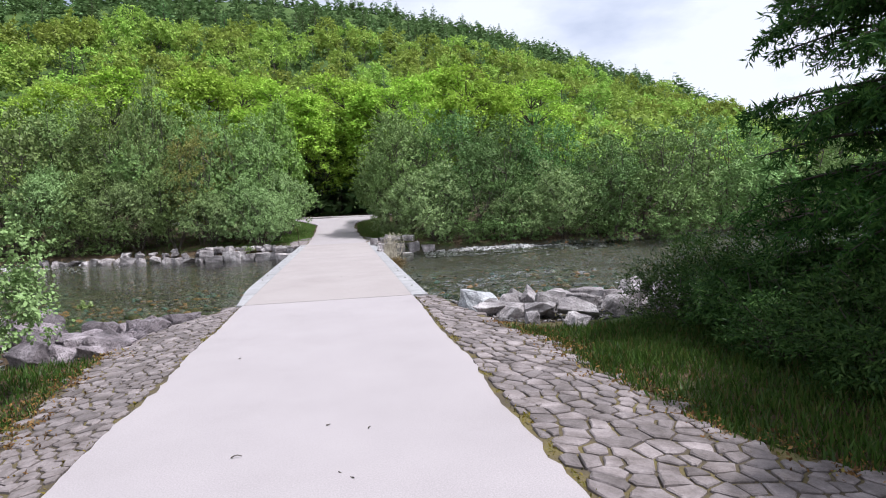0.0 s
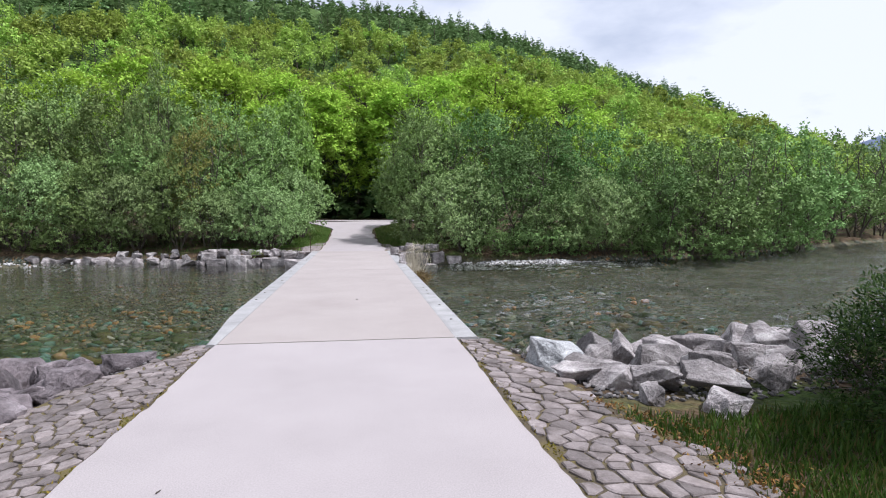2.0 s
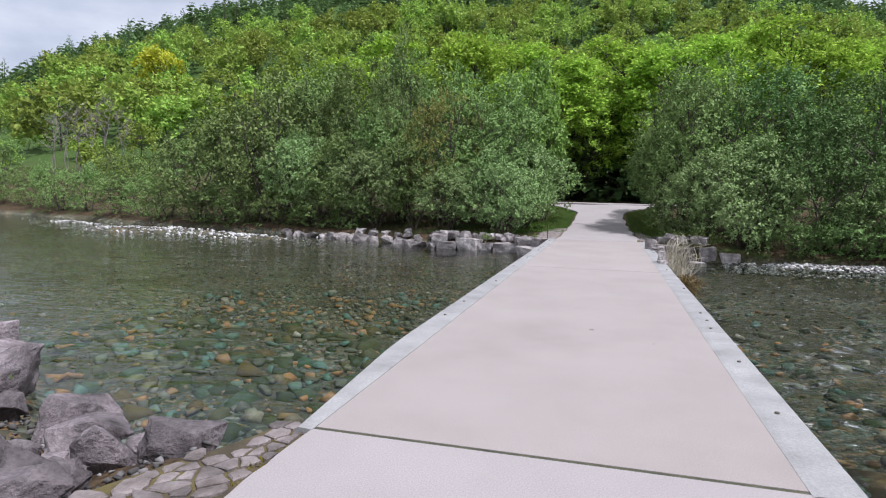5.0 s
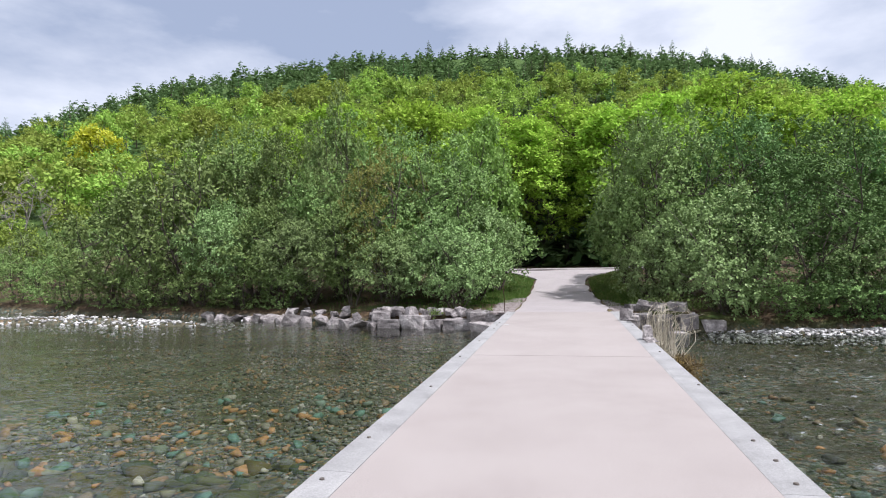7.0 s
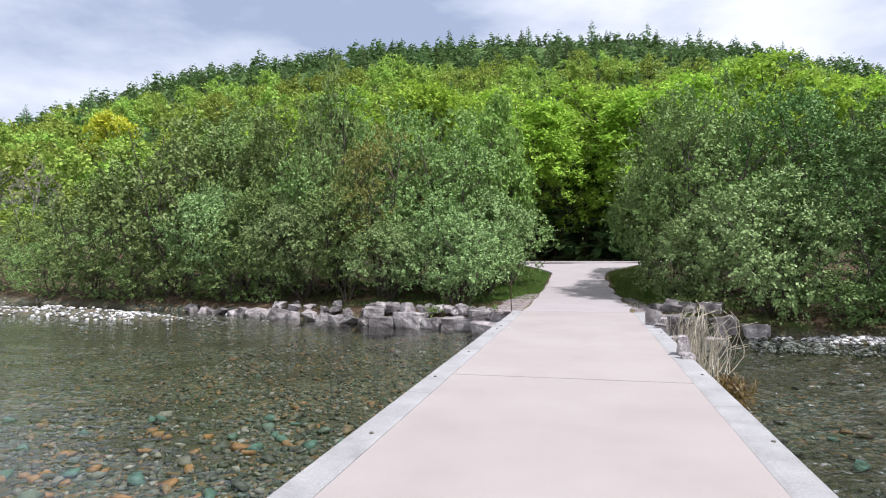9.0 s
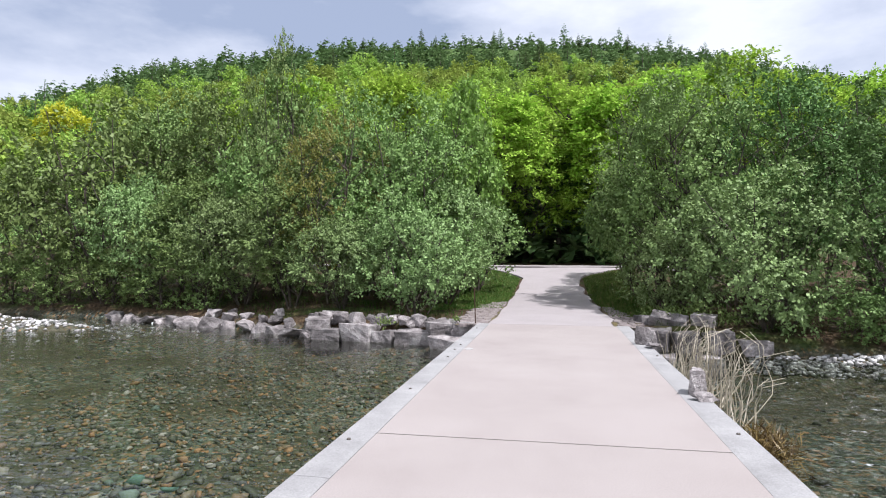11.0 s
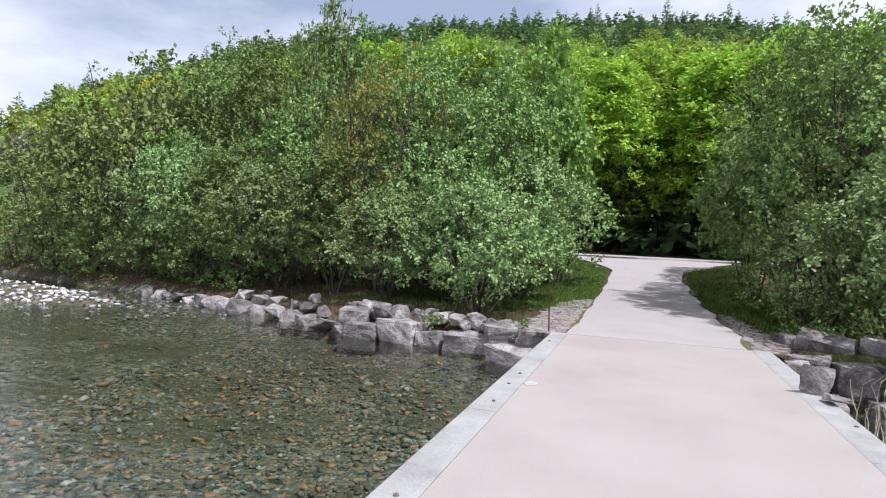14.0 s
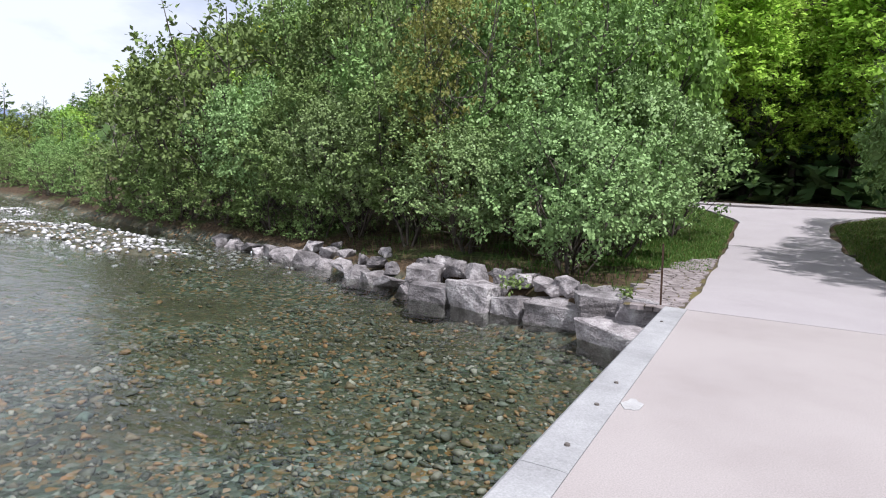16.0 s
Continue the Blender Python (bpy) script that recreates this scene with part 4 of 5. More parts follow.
# wooded hillside
broad, spruce = 0, 0
for r in np.concatenate([np.arange(66, 172, 9.5), np.arange(172, 200, 8.5)]):
    conif = r > 181
    step = (9.0 if not conif else 8.0) / r
    for az in np.arange(math.radians(-66), math.radians(52), step):
        a = az + rt.uniform(-0.35, 0.35) * step
        rr = r + rt.uniform(-3, 3)
        x, y = HX + rr * math.sin(a), HY + rr * math.cos(a)
        if math.degrees(a) < -60 or y < far_bank(x) + 8 or (r < 92 and -31 < math.degrees(a) < 23):
            continue
        mix = rt.uniform()
        low = 0.5 if math.degrees(a) < -50 or r < 92 and math.degrees(a) < -31 else 1.0
        if (conif and mix > 0.15) or (not conif and r > 120 and mix > 0.84):
            spruce += 1
            plant(SPRUCE[spruce % 2], x, y, float(rt.uniform(0.75, 1.15)), float(rt.uniform(0, 360)), float(rt.uniform(0.85, 1.1)), 0.3, "dark green spruce on the wooded hillside", "hillside spruces")
        elif broad < 295:
            broad += 1
            plant(HILLTREE[broad % 3], x, y, low * float(rt.uniform(0.85, 1.15)), float(rt.uniform(0, 360)), float(rt.uniform(0.8, 1.05)), 0.3, "fresh green broadleaf tree on the hillside", "hillside broadleaf trees")
CREST = [conifer("crest_conifer", 191 + k, 6.6, 2.5, 6, M_CONIFER, M_BARK, 0.85) for k in range(2)]
base = []
for src in CREST:
    me = src.children[1].data if src.children[1].name.startswith("crown") else src.children[0].data
    co = np.empty(len(me.vertices) * 3, dtype=np.float32)
    me.vertices.foreach_get("co", co)
    base.append(co.reshape(-1, 3))
vs = []
for r in np.arange(204, 246, 7.9):
    step = 4.3 / r
    for az in np.arange(math.radians(-66), math.radians(52), step):
        a = az + rt.uniform(-0.4, 0.4) * step
        rr = r + rt.uniform(-3, 3)
        x, y = HX + rr * math.sin(a), HY + rr * math.cos(a)
        sc = rt.uniform(0.65, 0.9) * (1.4 if rt.uniform() > 0.96 else 1.0)
        t = rt.uniform(0, 6.28)
        rot = np.array([[math.cos(t), -math.sin(t), 0], [math.sin(t), math.cos(t), 0], [0, 0, 1]])
        vs.append((base[int(rt.integers(2))] * np.array([sc * rt.uniform(1.0, 1.4), sc * 1.2, sc * rt.uniform(0.8, 1.1)])) @ rot.T + np.array([x, y, float(land(x, y)) - 0.3]))
vs = np.concatenate(vs)
tagged(new("crest_woods", raw_mesh("crest_woods", vs, np.arange(len(vs)), 4, M_CONIFER)), "dark conifer plantation along the hill crest", "woods", kind="stuff")
for src in CREST:
    for o in (*src.children_recursive, src):
        bpy.data.objects.remove(o)
for az, r, sc in ((-17.5, 226, 0.55), (-12.2, 230, 0.7), (-10.9, 228, 0.5), (-5.5, 229, 0.6), (-4.9, 232, 0.75), (0.8, 231, 0.85), (2.1, 228, 0.55), (5.6, 231, 0.8), (6.3, 228, 0.6), (9.8, 231, 0.75), (12.6, 229, 0.6), (16.0, 228, 0.55)):
    plant(SPRUCE[int(az * 10) % 2], HX + r * math.sin(radians(az)), HY + r * math.cos(radians(az)), sc, az * 40, 1.15, 0.3, "lone spruce standing above the hill crest", "crest spruces")
for az, r in ((-49, 76), (-48, 79), (-47.2, 75), (-46.3, 78), (-45.2, 80), (-44, 77), (-30, 72), (-28, 73), (-26, 74)):
    plant(BARE, HX + r * math.sin(radians(az)), HY + r * math.cos(radians(az)), float(rt.uniform(0.9, 1.2)), float(rt.uniform(0, 360)), 1.0, 0.2, "bare pale-stemmed tree above the thicket", "bare trees")
for az, r in ((-40.3, 126),):
    plant(BLOSSOM, HX + r * math.sin(radians(az)), HY + r * math.cos(radians(az)), 1.75, float(az), 1.0, 0.2, "yellow blossoming tree on the hillside", "blossoming trees")
for src in ALDER + ALDER_EAST + [OLIVE, MAPLE] + ALDER_FAR + ALDER_FAR_EAST + SALLOW + BEECH + HILLTREE + SPRUCE + [BARE, BLOSSOM]:
    for o in (*src.children_recursive, src):
        bpy.data.objects.remove(o)

# far moorland beyond the valley, with its distance haze put into the colour
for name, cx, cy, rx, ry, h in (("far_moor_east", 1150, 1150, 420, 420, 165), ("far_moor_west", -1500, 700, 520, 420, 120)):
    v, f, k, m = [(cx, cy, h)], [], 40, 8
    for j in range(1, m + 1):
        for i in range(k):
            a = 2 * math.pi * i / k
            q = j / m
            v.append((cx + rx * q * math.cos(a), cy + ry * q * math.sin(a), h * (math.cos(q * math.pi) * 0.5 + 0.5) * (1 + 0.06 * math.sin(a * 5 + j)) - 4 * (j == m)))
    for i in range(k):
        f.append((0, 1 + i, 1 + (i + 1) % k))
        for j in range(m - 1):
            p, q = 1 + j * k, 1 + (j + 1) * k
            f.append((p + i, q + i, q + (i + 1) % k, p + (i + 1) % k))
    tagged(link_mesh(name, v, f, M_MOOR_HAZED), "moor far up the valley, coloured blue-grey as if through haze", "hill", kind="structure")


# ---- larch and gorse by the near bank ----
def larch(x, y, height, reach, seed, dens=1.0):
    """A larch: straight trunk, long level boughs, and hanging sprays of needle tufts."""
    rng = np.random.default_rng(seed)
    lines = [(np.array([[0, 0, -0.3], [0.05, 0, height * 0.5], [0, 0.05, height]]), 0.17, 0.02)]
    at, al = [], []
    for k in range(int(150 * max(dens, 0.5))):
        f = rng.uniform(0.06, 0.97)
        a = rng.uniform(0, 2 * math.pi)
        r = reach * (1 - f) ** 0.45 * rng.uniform(0.7, 1.15) + 0.2
        d = np.array([math.cos(a), math.sin(a), 0])
        t = np.linspace(0, 1, 7)[:, None]
        z = np.array([0, 0, height * f])
        p = z + d * r * t + np.array([0, 0, 1]) * (r * 0.10 * np.sin(t * 2.6) - r * 0.16 * t ** 2 + 0.12 * t ** 6)
        lines.append((p, 0.035, 0.006))
        for _ in range(int(12 + 20 * r / reach)):
            u = rng.uniform(0.15, 1.0)
            base = np.array([np.interp(u, t[:, 0], p[:, i]) for i in range(3)])
            side = np.cross(d, [0, 0, 1]) * rng.choice([-1, 1])
            dr = unit(side * rng.uniform(0.2, 1.0) + d * rng.uniform(0.2, 0.8) + np.array([0, 0, -rng.uniform(0.1, 1.1)]))
            ln = rng.uniform(0.2, 0.55) * (0.5 + 0.6 * r / reach)
            if rng.uniform() < 0.3:
                lines.append((np.array([base, base + dr * ln * 0.5, base + dr * ln + np.array([0, 0, -0.06])]), 0.005, 0.002))
            n = int(ln * 62 * dens)
            s = rng.uniform(0, 1, (n, 1))
            at.append(base + dr * ln * s + rng.normal(0, 0.012, (n, 3)))
            al.append(dr * 0.5 + rng.normal(0, 0.7, (n, 3)))
    at, al = np.concatenate(at), np.concatenate(al)
    ln = rng.uniform(0.08, 0.15, len(at))
    root = new("larch_tree")
    new("trunk", tubes_mesh("trunk", lines, M_BARK, 4)).parent = root
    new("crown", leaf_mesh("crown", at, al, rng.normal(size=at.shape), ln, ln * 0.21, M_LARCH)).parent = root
    root.matrix_world = pose(x, y, float(land(x, y)) - 0.05)
    return tagged(root, "dark larch with drooping boughs, roadside tree and unseen shade casters", "tree")


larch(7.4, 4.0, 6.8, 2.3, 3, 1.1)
# these three stand out of view, added to throw shade on the verge
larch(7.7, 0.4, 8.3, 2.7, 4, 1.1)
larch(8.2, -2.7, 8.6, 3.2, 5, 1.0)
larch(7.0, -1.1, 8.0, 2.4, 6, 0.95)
GORSE = tree("gorse_bush", 201, 1.45, 1.15, -0.1, 9000, 0.07, M_GORSE, M_BARK, stems=6, blobs=44, blob=0.26, spread=1.2, trunk=0.025, twig=0.2, aspect=0.24)
for x, y, sc, a in ((5.05, 5.5, 0.95, 0), (5.6, 4.3, 1.1, 80), (6.3, 6.1, 1.15, 150), (5.9, 2.6, 1.1, 220), (7.2, 4.6, 1.3, 300), (6.9, 1.6, 1.2, 30), (5.25, 2.3, 1.0, 110), (5.6, 0.9, 1.15, 250), (5.1, 3.6, 0.8, 190)):
    plant(GORSE, x, y, sc, a, 0.82, 0.06, "dark spiny gorse bush on the grassy verge", "gorse bushes", "bush")
for o in (*GORSE.children_recursive, GORSE):
    bpy.data.objects.remove(o)


# ---- grass, reeds ----
def blades(name, spots, low, high, mat, label, width=0.012, lean=0.35, seed=1):
    rng = np.random.default_rng(seed)
    p = np.asarray(spots)
    p = np.column_stack([p[:, 0], p[:, 1], land(p[:, 0], p[:, 1]) - 0.01])
    d = rng.normal(0, lean, p.shape)
    d[:, 2] = 1
    ln = rng.uniform(low, high, len(p))
    me = leaf_mesh(name, p, d, rng.normal(size=p.shape), ln, np.full(len(p), width) * rng.uniform(0.7, 1.4, len(p)), mat)
    return tagged(new(name, me), label, "grass", kind="stuff")


def scatter(rng, n, x0, x1, y0, y1, keep, clump=0.0):
    c = np.column_stack([rng.uniform(x0, x1, n), rng.uniform(y0, y1, n)])
    if clump:
        k = np.column_stack([rng.uniform(x0, x1, n // 30 + 1), rng.uniform(y0, y1, n // 30 + 1)])
        c = k[rng.integers(len(k), size=n)] + rng.normal(0, clump, (n, 2))
    return c[keep(c[:, 0], c[:, 1])]


def apron_right(y):
    return np.interp(y, [-8, 0.2, 0.9, 1.3, 1.7, 2.4, 3.4, 4.8, 6.0, 6.6, 7.14, 7.7, 8.6, 9.3], [4.3, 4.2, 3.55, 3.2, 3.0, 2.95, 2.8, 2.82, 2.5, 2.42, 2.28, 2.14, 2.05, 1.95])


def apron_left(y):
    return -np.interp(y, [-8, 1.2, 2.3, 3.8, 4.9, 6.2, 7.0, 7.5, 8.0, 8.6, 9.2], [1.9, 2.1, 2.35, 2.58, 2.75, 2.8, 2.62, 2.52, 2.28, 1.9, 1.75])


rg = np.random.default_rng(9)
blades("verge_grass_east", scatter(rg, 60000, 2.3, 7.0, -2.5, 7.0, lambda x, y: (x > apron_right(y) - 0.12) & (y < 5.6 + 0.12 * x), 0.22), 0.04, 0.17, M_GRASS, "rough green and straw verge grass", 0.014, seed=2)
blades("verge_grass_west", scatter(rg, 30000, -6.5, -1.8, -2, 6.4, lambda x, y: (x < apron_left(y) + 0.08) & (y < 5.9), 0.22), 0.03, 0.16, M_GRASS, "rough green and straw verge grass", seed=3)
blades("ramp_grass_west", scatter(rg, 30000, -4.0, -1.6, 33.0, 47, lambda x, y: x < -1.62 - 0.28 * np.clip(y - 44, 0, None) ** 1.6), 0.04, 0.13, M_RAMPGRASS, "short green grass beside the road", 0.02, seed=4)
blades("ramp_grass_east", scatter(rg, 30000, 1.4, 4.0, 31.0, 47, lambda x, y: x > 1.62 - 0.32 * np.clip((y - 30) / 12, 0, 1) + 0.28 * np.clip(y - 44, 0, None) ** 1.6), 0.04, 0.13, M_RAMPGRASS, "short green grass beside the road", 0.02, seed=5)
blades("thicket_grass", scatter(rg, 16000, -22, 22, 29, 39, lambda x, y: (y > far_bank(x) + 0.35) & (np.abs(x) > 2.5), 0.5), 0.08, 0.3, M_GRASS, "shaded grass under the thicket", seed=6)

rr_ = np.random.default_rng(15)
reed = new("dry_reed_clump")
STALKS = []
for k in range(10):
    q = bent((0, 0, 0), (rr_.normal(0.14, 0.13), rr_.normal(-0.06, 0.2), rr_.uniform(0.7, 1.3)), rr_, 0.08, 7)
    q[-1] += np.array([rr_.normal(0.08, 0.1), rr_.normal(0, 0.1), -0.05])
    STALKS.append(tubes_mesh("stalk", [(q, 0.009, 0.003)], M_REED, 4))
for k in range(125):
    ob = new("stalk", STALKS[k % 10])
    ob.parent = reed
    ob.matrix_basis = pose(float(rr_.uniform(1.92, 2.45)), 21.0 + 4.4 * float(rr_.beta(1.4, 1.3)), -0.64, 0, 0, float(rr_.uniform(-40, 40)))
n = 1500
tp = np.column_stack([rr_.normal(2.25, 0.15, n), rr_.normal(20.8, 0.22, n), rr_.uniform(-0.66, -0.3, n)])
new("wet_tuft", leaf_mesh("wet_tuft", tp, rr_.normal(0, 1, (n, 3)) + np.array([0.2, 0, 0.3]), rr_.normal(size=(n, 3)), rr_.uniform(0.08, 0.22, n), np.full(n, 0.012), M_TUFT)).parent = reed
tagged(reed, "pale dry reed stalks standing beside the deck", "reeds")


# ---- boulders ----
rb = np.random.default_rng(21)
NEAR = "angular grey boulder in the river bank riprap"
for i, (x, y, sx, sy, sz) in enumerate(((2.75, 8.95, 0.95, 0.6, 0.5), (3.75, 9.25, 1.25, 0.9, 0.85), (4.6, 9.5, 0.9, 0.8, 0.7), (5.35, 9.75, 1.0, 0.8, 0.85), (6.35, 9.8, 1.3, 0.9, 0.85), (3.15, 8.0, 0.75, 0.5, 0.5), (3.75, 7.75, 0.8, 0.55, 0.5),
                                        (3.6, 8.45, 0.75, 0.6, 0.6), (4.3, 8.5, 0.9, 0.6, 0.55), (4.15, 7.35, 0.65, 0.5, 0.45), (5.2, 8.0, 0.7, 0.55, 0.5), (3.9, 6.75, 0.7, 0.5, 0.4), (4.9, 8.8, 0.8, 0.7, 0.6), (5.9, 8.9, 0.8, 0.7, 0.6),
                                        (7.3, 9.9, 1.1, 0.9, 0.8), (8.4, 10.2, 1.1, 0.9, 0.8), (6.9, 9.0, 0.8, 0.7, 0.6), (3.0, 9.7, 0.6, 0.5, 0.4), (2.6, 8.3, 0.5, 0.45, 0.35), (2.75, 7.6, 0.55, 0.4, 0.35), (2.9, 7.1, 0.5, 0.45, 0.35), (3.3, 7.0, 0.6, 0.5, 0.45), (3.1, 6.5, 0.4, 0.35, 0.28), (3.6, 6.2, 0.5, 0.4, 0.3), (4.6, 6.9, 0.6, 0.5, 0.45), (5.0, 7.3, 0.6, 0.5, 0.4), (3.45, 9.7, 0.7, 0.6, 0.5), (4.2, 9.95, 0.7, 0.6, 0.5), (2.4, 9.3, 0.6, 0.5, 0.4), (4.6, 7.9, 0.4, 0.4, 0.3), (5.7, 7.4, 0.5, 0.4, 0.35), (9.6, 10.5, 1.2, 0.9, 0.8))):
    boulder(x, y, float(land(x, y)) + sz * 0.22, sx, sy, sz, float(rb.uniform(0, 360)), i, NEAR, "near bank riprap", tilt=float(rb.uniform(-14, 14)))
for i, (x, y, sx, sy, sz) in enumerate(((-2.55, 8.7, 0.8, 0.6, 0.4), (-3.3, 8.75, 1.0, 0.8, 0.6), (-4.0, 9.1, 1.0, 0.8, 0.75), (-3.6, 8.0, 1.0, 0.8, 0.8), (-4.5, 8.4, 1.1, 0.9, 0.9), (-5.2, 9.6, 1.2, 0.9, 0.9), (-4.3, 7.5, 1.0, 0.8, 0.8), (-3.3, 7.3, 0.8, 0.6, 0.5),
                                        (-5.3, 8.4, 0.9, 0.8, 0.7), (-6.2, 10.3, 1.3, 1.0, 0.9), (-7.3, 11.0, 1.2, 1.0, 0.9), (-8.4, 11.5, 1.2, 1.0, 0.8), (-5.2, 7.2, 1.0, 0.8, 0.8), (-3.7, 6.6, 0.9, 0.7, 0.6), (-6.2, 9.0, 1.0, 0.9, 0.8), (-9.6, 12.1, 1.2, 1.0, 0.8),
                                        (-4.6, 6.5, 0.8, 0.7, 0.6), (-2.95, 8.1, 0.5, 0.45, 0.3), (-3.0, 7.6, 0.6, 0.5, 0.4), (-4.0, 7.0, 0.7, 0.6, 0.6), (-4.9, 9.1, 0.8, 0.7, 0.7), (-3.3, 9.3, 0.7, 0.6, 0.5), (-5.9, 8.0, 0.9, 0.8, 0.8), (-6.6, 9.6, 0.9, 0.8, 0.8), (-5.6, 6.3, 0.7, 0.6, 0.5), (-10.9, 12.6, 1.2, 1.0, 0.8))):
    boulder(x, y, float(land(x, y)) + sz * 0.17, sx * 0.84, sy * 0.84, sz * 0.78, float(rb.uniform(0, 360)), i + 3, "violet-grey angular boulder in the river bank riprap", "near bank riprap", tilt=float(rb.uniform(-14, 14)), dark=True)
for i in range(70):
    x, y, w = float(rb.uniform(-6.2, -2.65)), float(rb.uniform(6.1, 9.4)), float(rb.uniform(0.28, 0.6))
    if x < float(apron_left(y)) - 0.1:
        boulder(x, y, float(land(x, y)) + w * 0.16, w * 1.2, w, w * 0.8, float(rb.uniform(0, 360)), i, "violet-grey angular boulder in the river bank riprap", "near bank riprap", tilt=float(rb.uniform(-20, 20)), dark=True)
for i in range(36):
    x, y, w = float(rb.uniform(2.5, 6.4)), float(rb.uniform(6.9, 9.8)), float(rb.uniform(0.25, 0.5))
    if x > float(apron_right(y)) + 0.1:
        boulder(x, y, float(land(x, y)) + w * 0.16, w * 1.2, w, w * 0.8, float(rb.uniform(0, 360)), i, NEAR, "near bank riprap", tilt=float(rb.uniform(-20, 20)))
FAR = "pale grey block in the far bank wall"
# large blocks next to the bridge, then smaller stones behind and along the bank
for i, (x, y, z, sx, sy, sz, turn, tl) in enumerate(((-2.42, 28.78, -0.62, 1.0, 0.75, 0.72, -22, 5), (-2.10, 29.10, -0.12, 0.76, 0.60, 0.36, -10, -3), (-2.86, 29.26, -0.14, 0.68, 0.55, 0.34, 24, 4), (-3.52, 29.52, -0.52, 1.10, 0.80, 0.66, -8, 3),
                                                     (-4.36, 29.66, -0.56, 0.64, 0.70, 0.62, -14, -3), (-5.12, 29.82, -0.48, 1.00, 0.75, 0.74, -12, 2), (-6.10, 29.95, -0.58, 0.98, 0.75, 0.60, -6, -2), (-6.62, 30.42, -0.24, 0.76, 0.60, 0.42, 14, 5))):
    boulder(x, y, z - 0.07, sx, sy, sz, turn, i + 1, FAR, "far bank wall blocks", tilt=tl, block=True)
for i in range(26):
    x = -2.4 - 0.19 * i
    w = float(rb.uniform(0.28, 0.5))
    boulder(x, float(far_bank(x)) + 0.28 + float(rb.uniform(-0.1, 0.35)), -0.20 + float(rb.uniform(-0.06, 0.10)), w * 1.15, w, w * 0.85, float(rb.uniform(0, 360)), i, "small grey stone behind the bank wall blocks", "far bank wall blocks", tilt=float(rb.uniform(-12, 12)))
x = -6.6
i = 0
while x > -15.5:
    w, h = float(rb.uniform(0.45, 0.85)), float(rb.uniform(0.42, 0.58))
    cx = x - w / 2
    y = float(far_bank(cx)) - 0.15
    boulder(cx, y, WATER + h * 0.5 - 0.24, w * 1.06, 0.75, h, float(rb.uniform(-32, -8)), i, FAR, "far bank wall blocks", tilt=float(rb.uniform(-6, 6)))
    if x > -11:
        boulder(cx - 0.2, y + 0.42, WATER + h - 0.18, w * 0.7, 0.45, float(rb.uniform(0.24, 0.36)), float(rb.uniform(-40, 40)), i + 4, FAR, "far bank wall blocks", tilt=float(rb.uniform(-12, 12)))
    if i % 3 == 0 and x > -11:
        boulder(cx + 0.25, y + 0.85, float(land(cx + 0.25, y + 0.85)) + 0.06, w * 0.55, 0.45, float(rb.uniform(0.26, 0.38)), float(rb.uniform(0, 360)), i + 2, "small mossy stone on top of the bank", "far bank wall blocks")
    x -= w * 0.97
    i += 1
for i, (x, y, z, sx, sy, sz, tl) in enumerate(((2.35, 29.3, -0.35, 0.7, 0.7, 0.7, 0), (2.2, 30.2, 0.02, 0.5, 0.6, 0.4, 0), (3.0, 29.2, -0.45, 0.75, 0.7, 0.75, 6), (3.75, 29.2, -0.42, 0.7, 0.7, 0.8, -4), (2.75, 29.9, 0.1, 1.1, 0.5, 0.35, 24), (3.6, 30.0, 0.05, 0.7, 0.6, 0.5, 10),
                                                   (4.5, 29.1, -0.5, 0.8, 0.7, 0.6, 0), (2.05, 28.75, -0.35, 0.5, 0.5, 0.6, 0), (2.2, 27.6, -0.65, 0.6, 0.6, 0.5, 0), (3.3, 28.3, -0.75, 0.7, 0.6, 0.5, 0))):
    boulder(x + 0.15, y, z - 0.08, sx * 0.85, sy * 0.85, sz, float(rb.uniform(-20, 20)), i + 1, "grey block beside the bridge end", "far bank wall blocks", tilt=tl, block=True)
ob = boulder(2.5, 7.75, float(land(2.5, 7.75)) + 0.12, 0.72, 0.62, 0.46, 35, 3, "pale wet rock at the edge of the setts", "near bank riprap", tilt=8)
ob.data = ob.data.copy()
ob.data.materials[0] = M_PALEROCK
boulder(1.68, 21.3, 0.15, 0.28, 0.34, 0.40, 15, 2, "pointed grey stone standing on the kerb", "stones on the kerb", "kerb_stone")
boulder(1.74, 20.95, 0.05, 0.34, 0.26, 0.11, 30, 5, "flat grey stone lying on the kerb", "stones on the kerb", "kerb_stone")
boulder(1.68, 25.45, 0.15, 0.26, 0.34, 0.42, 60, 7, "pointed grey stone standing on the kerb", "stones on the kerb", "kerb_stone")
boulder(1.76, 25.0, 0.05, 0.30, 0.34, 0.11, 10, 4, "flat grey stone lying on the kerb", "stones on the kerb", "kerb_stone")


# ---- pebbles ----
def stone_bases(count, seed):
    out = []
    for k in range(count):
        bm = boulder_mesh(seed + k, 11, 0.85, 0)
        bmesh.ops.triangulate(bm, faces=bm.faces)
        bm.verts.index_update()
        out.append((np.array([v.co[:] for v in bm.verts]), np.array([[v.index for v in f.verts] for f in bm.faces])))
        bm.free()
    return out


BASES = stone_bases(6, 300)


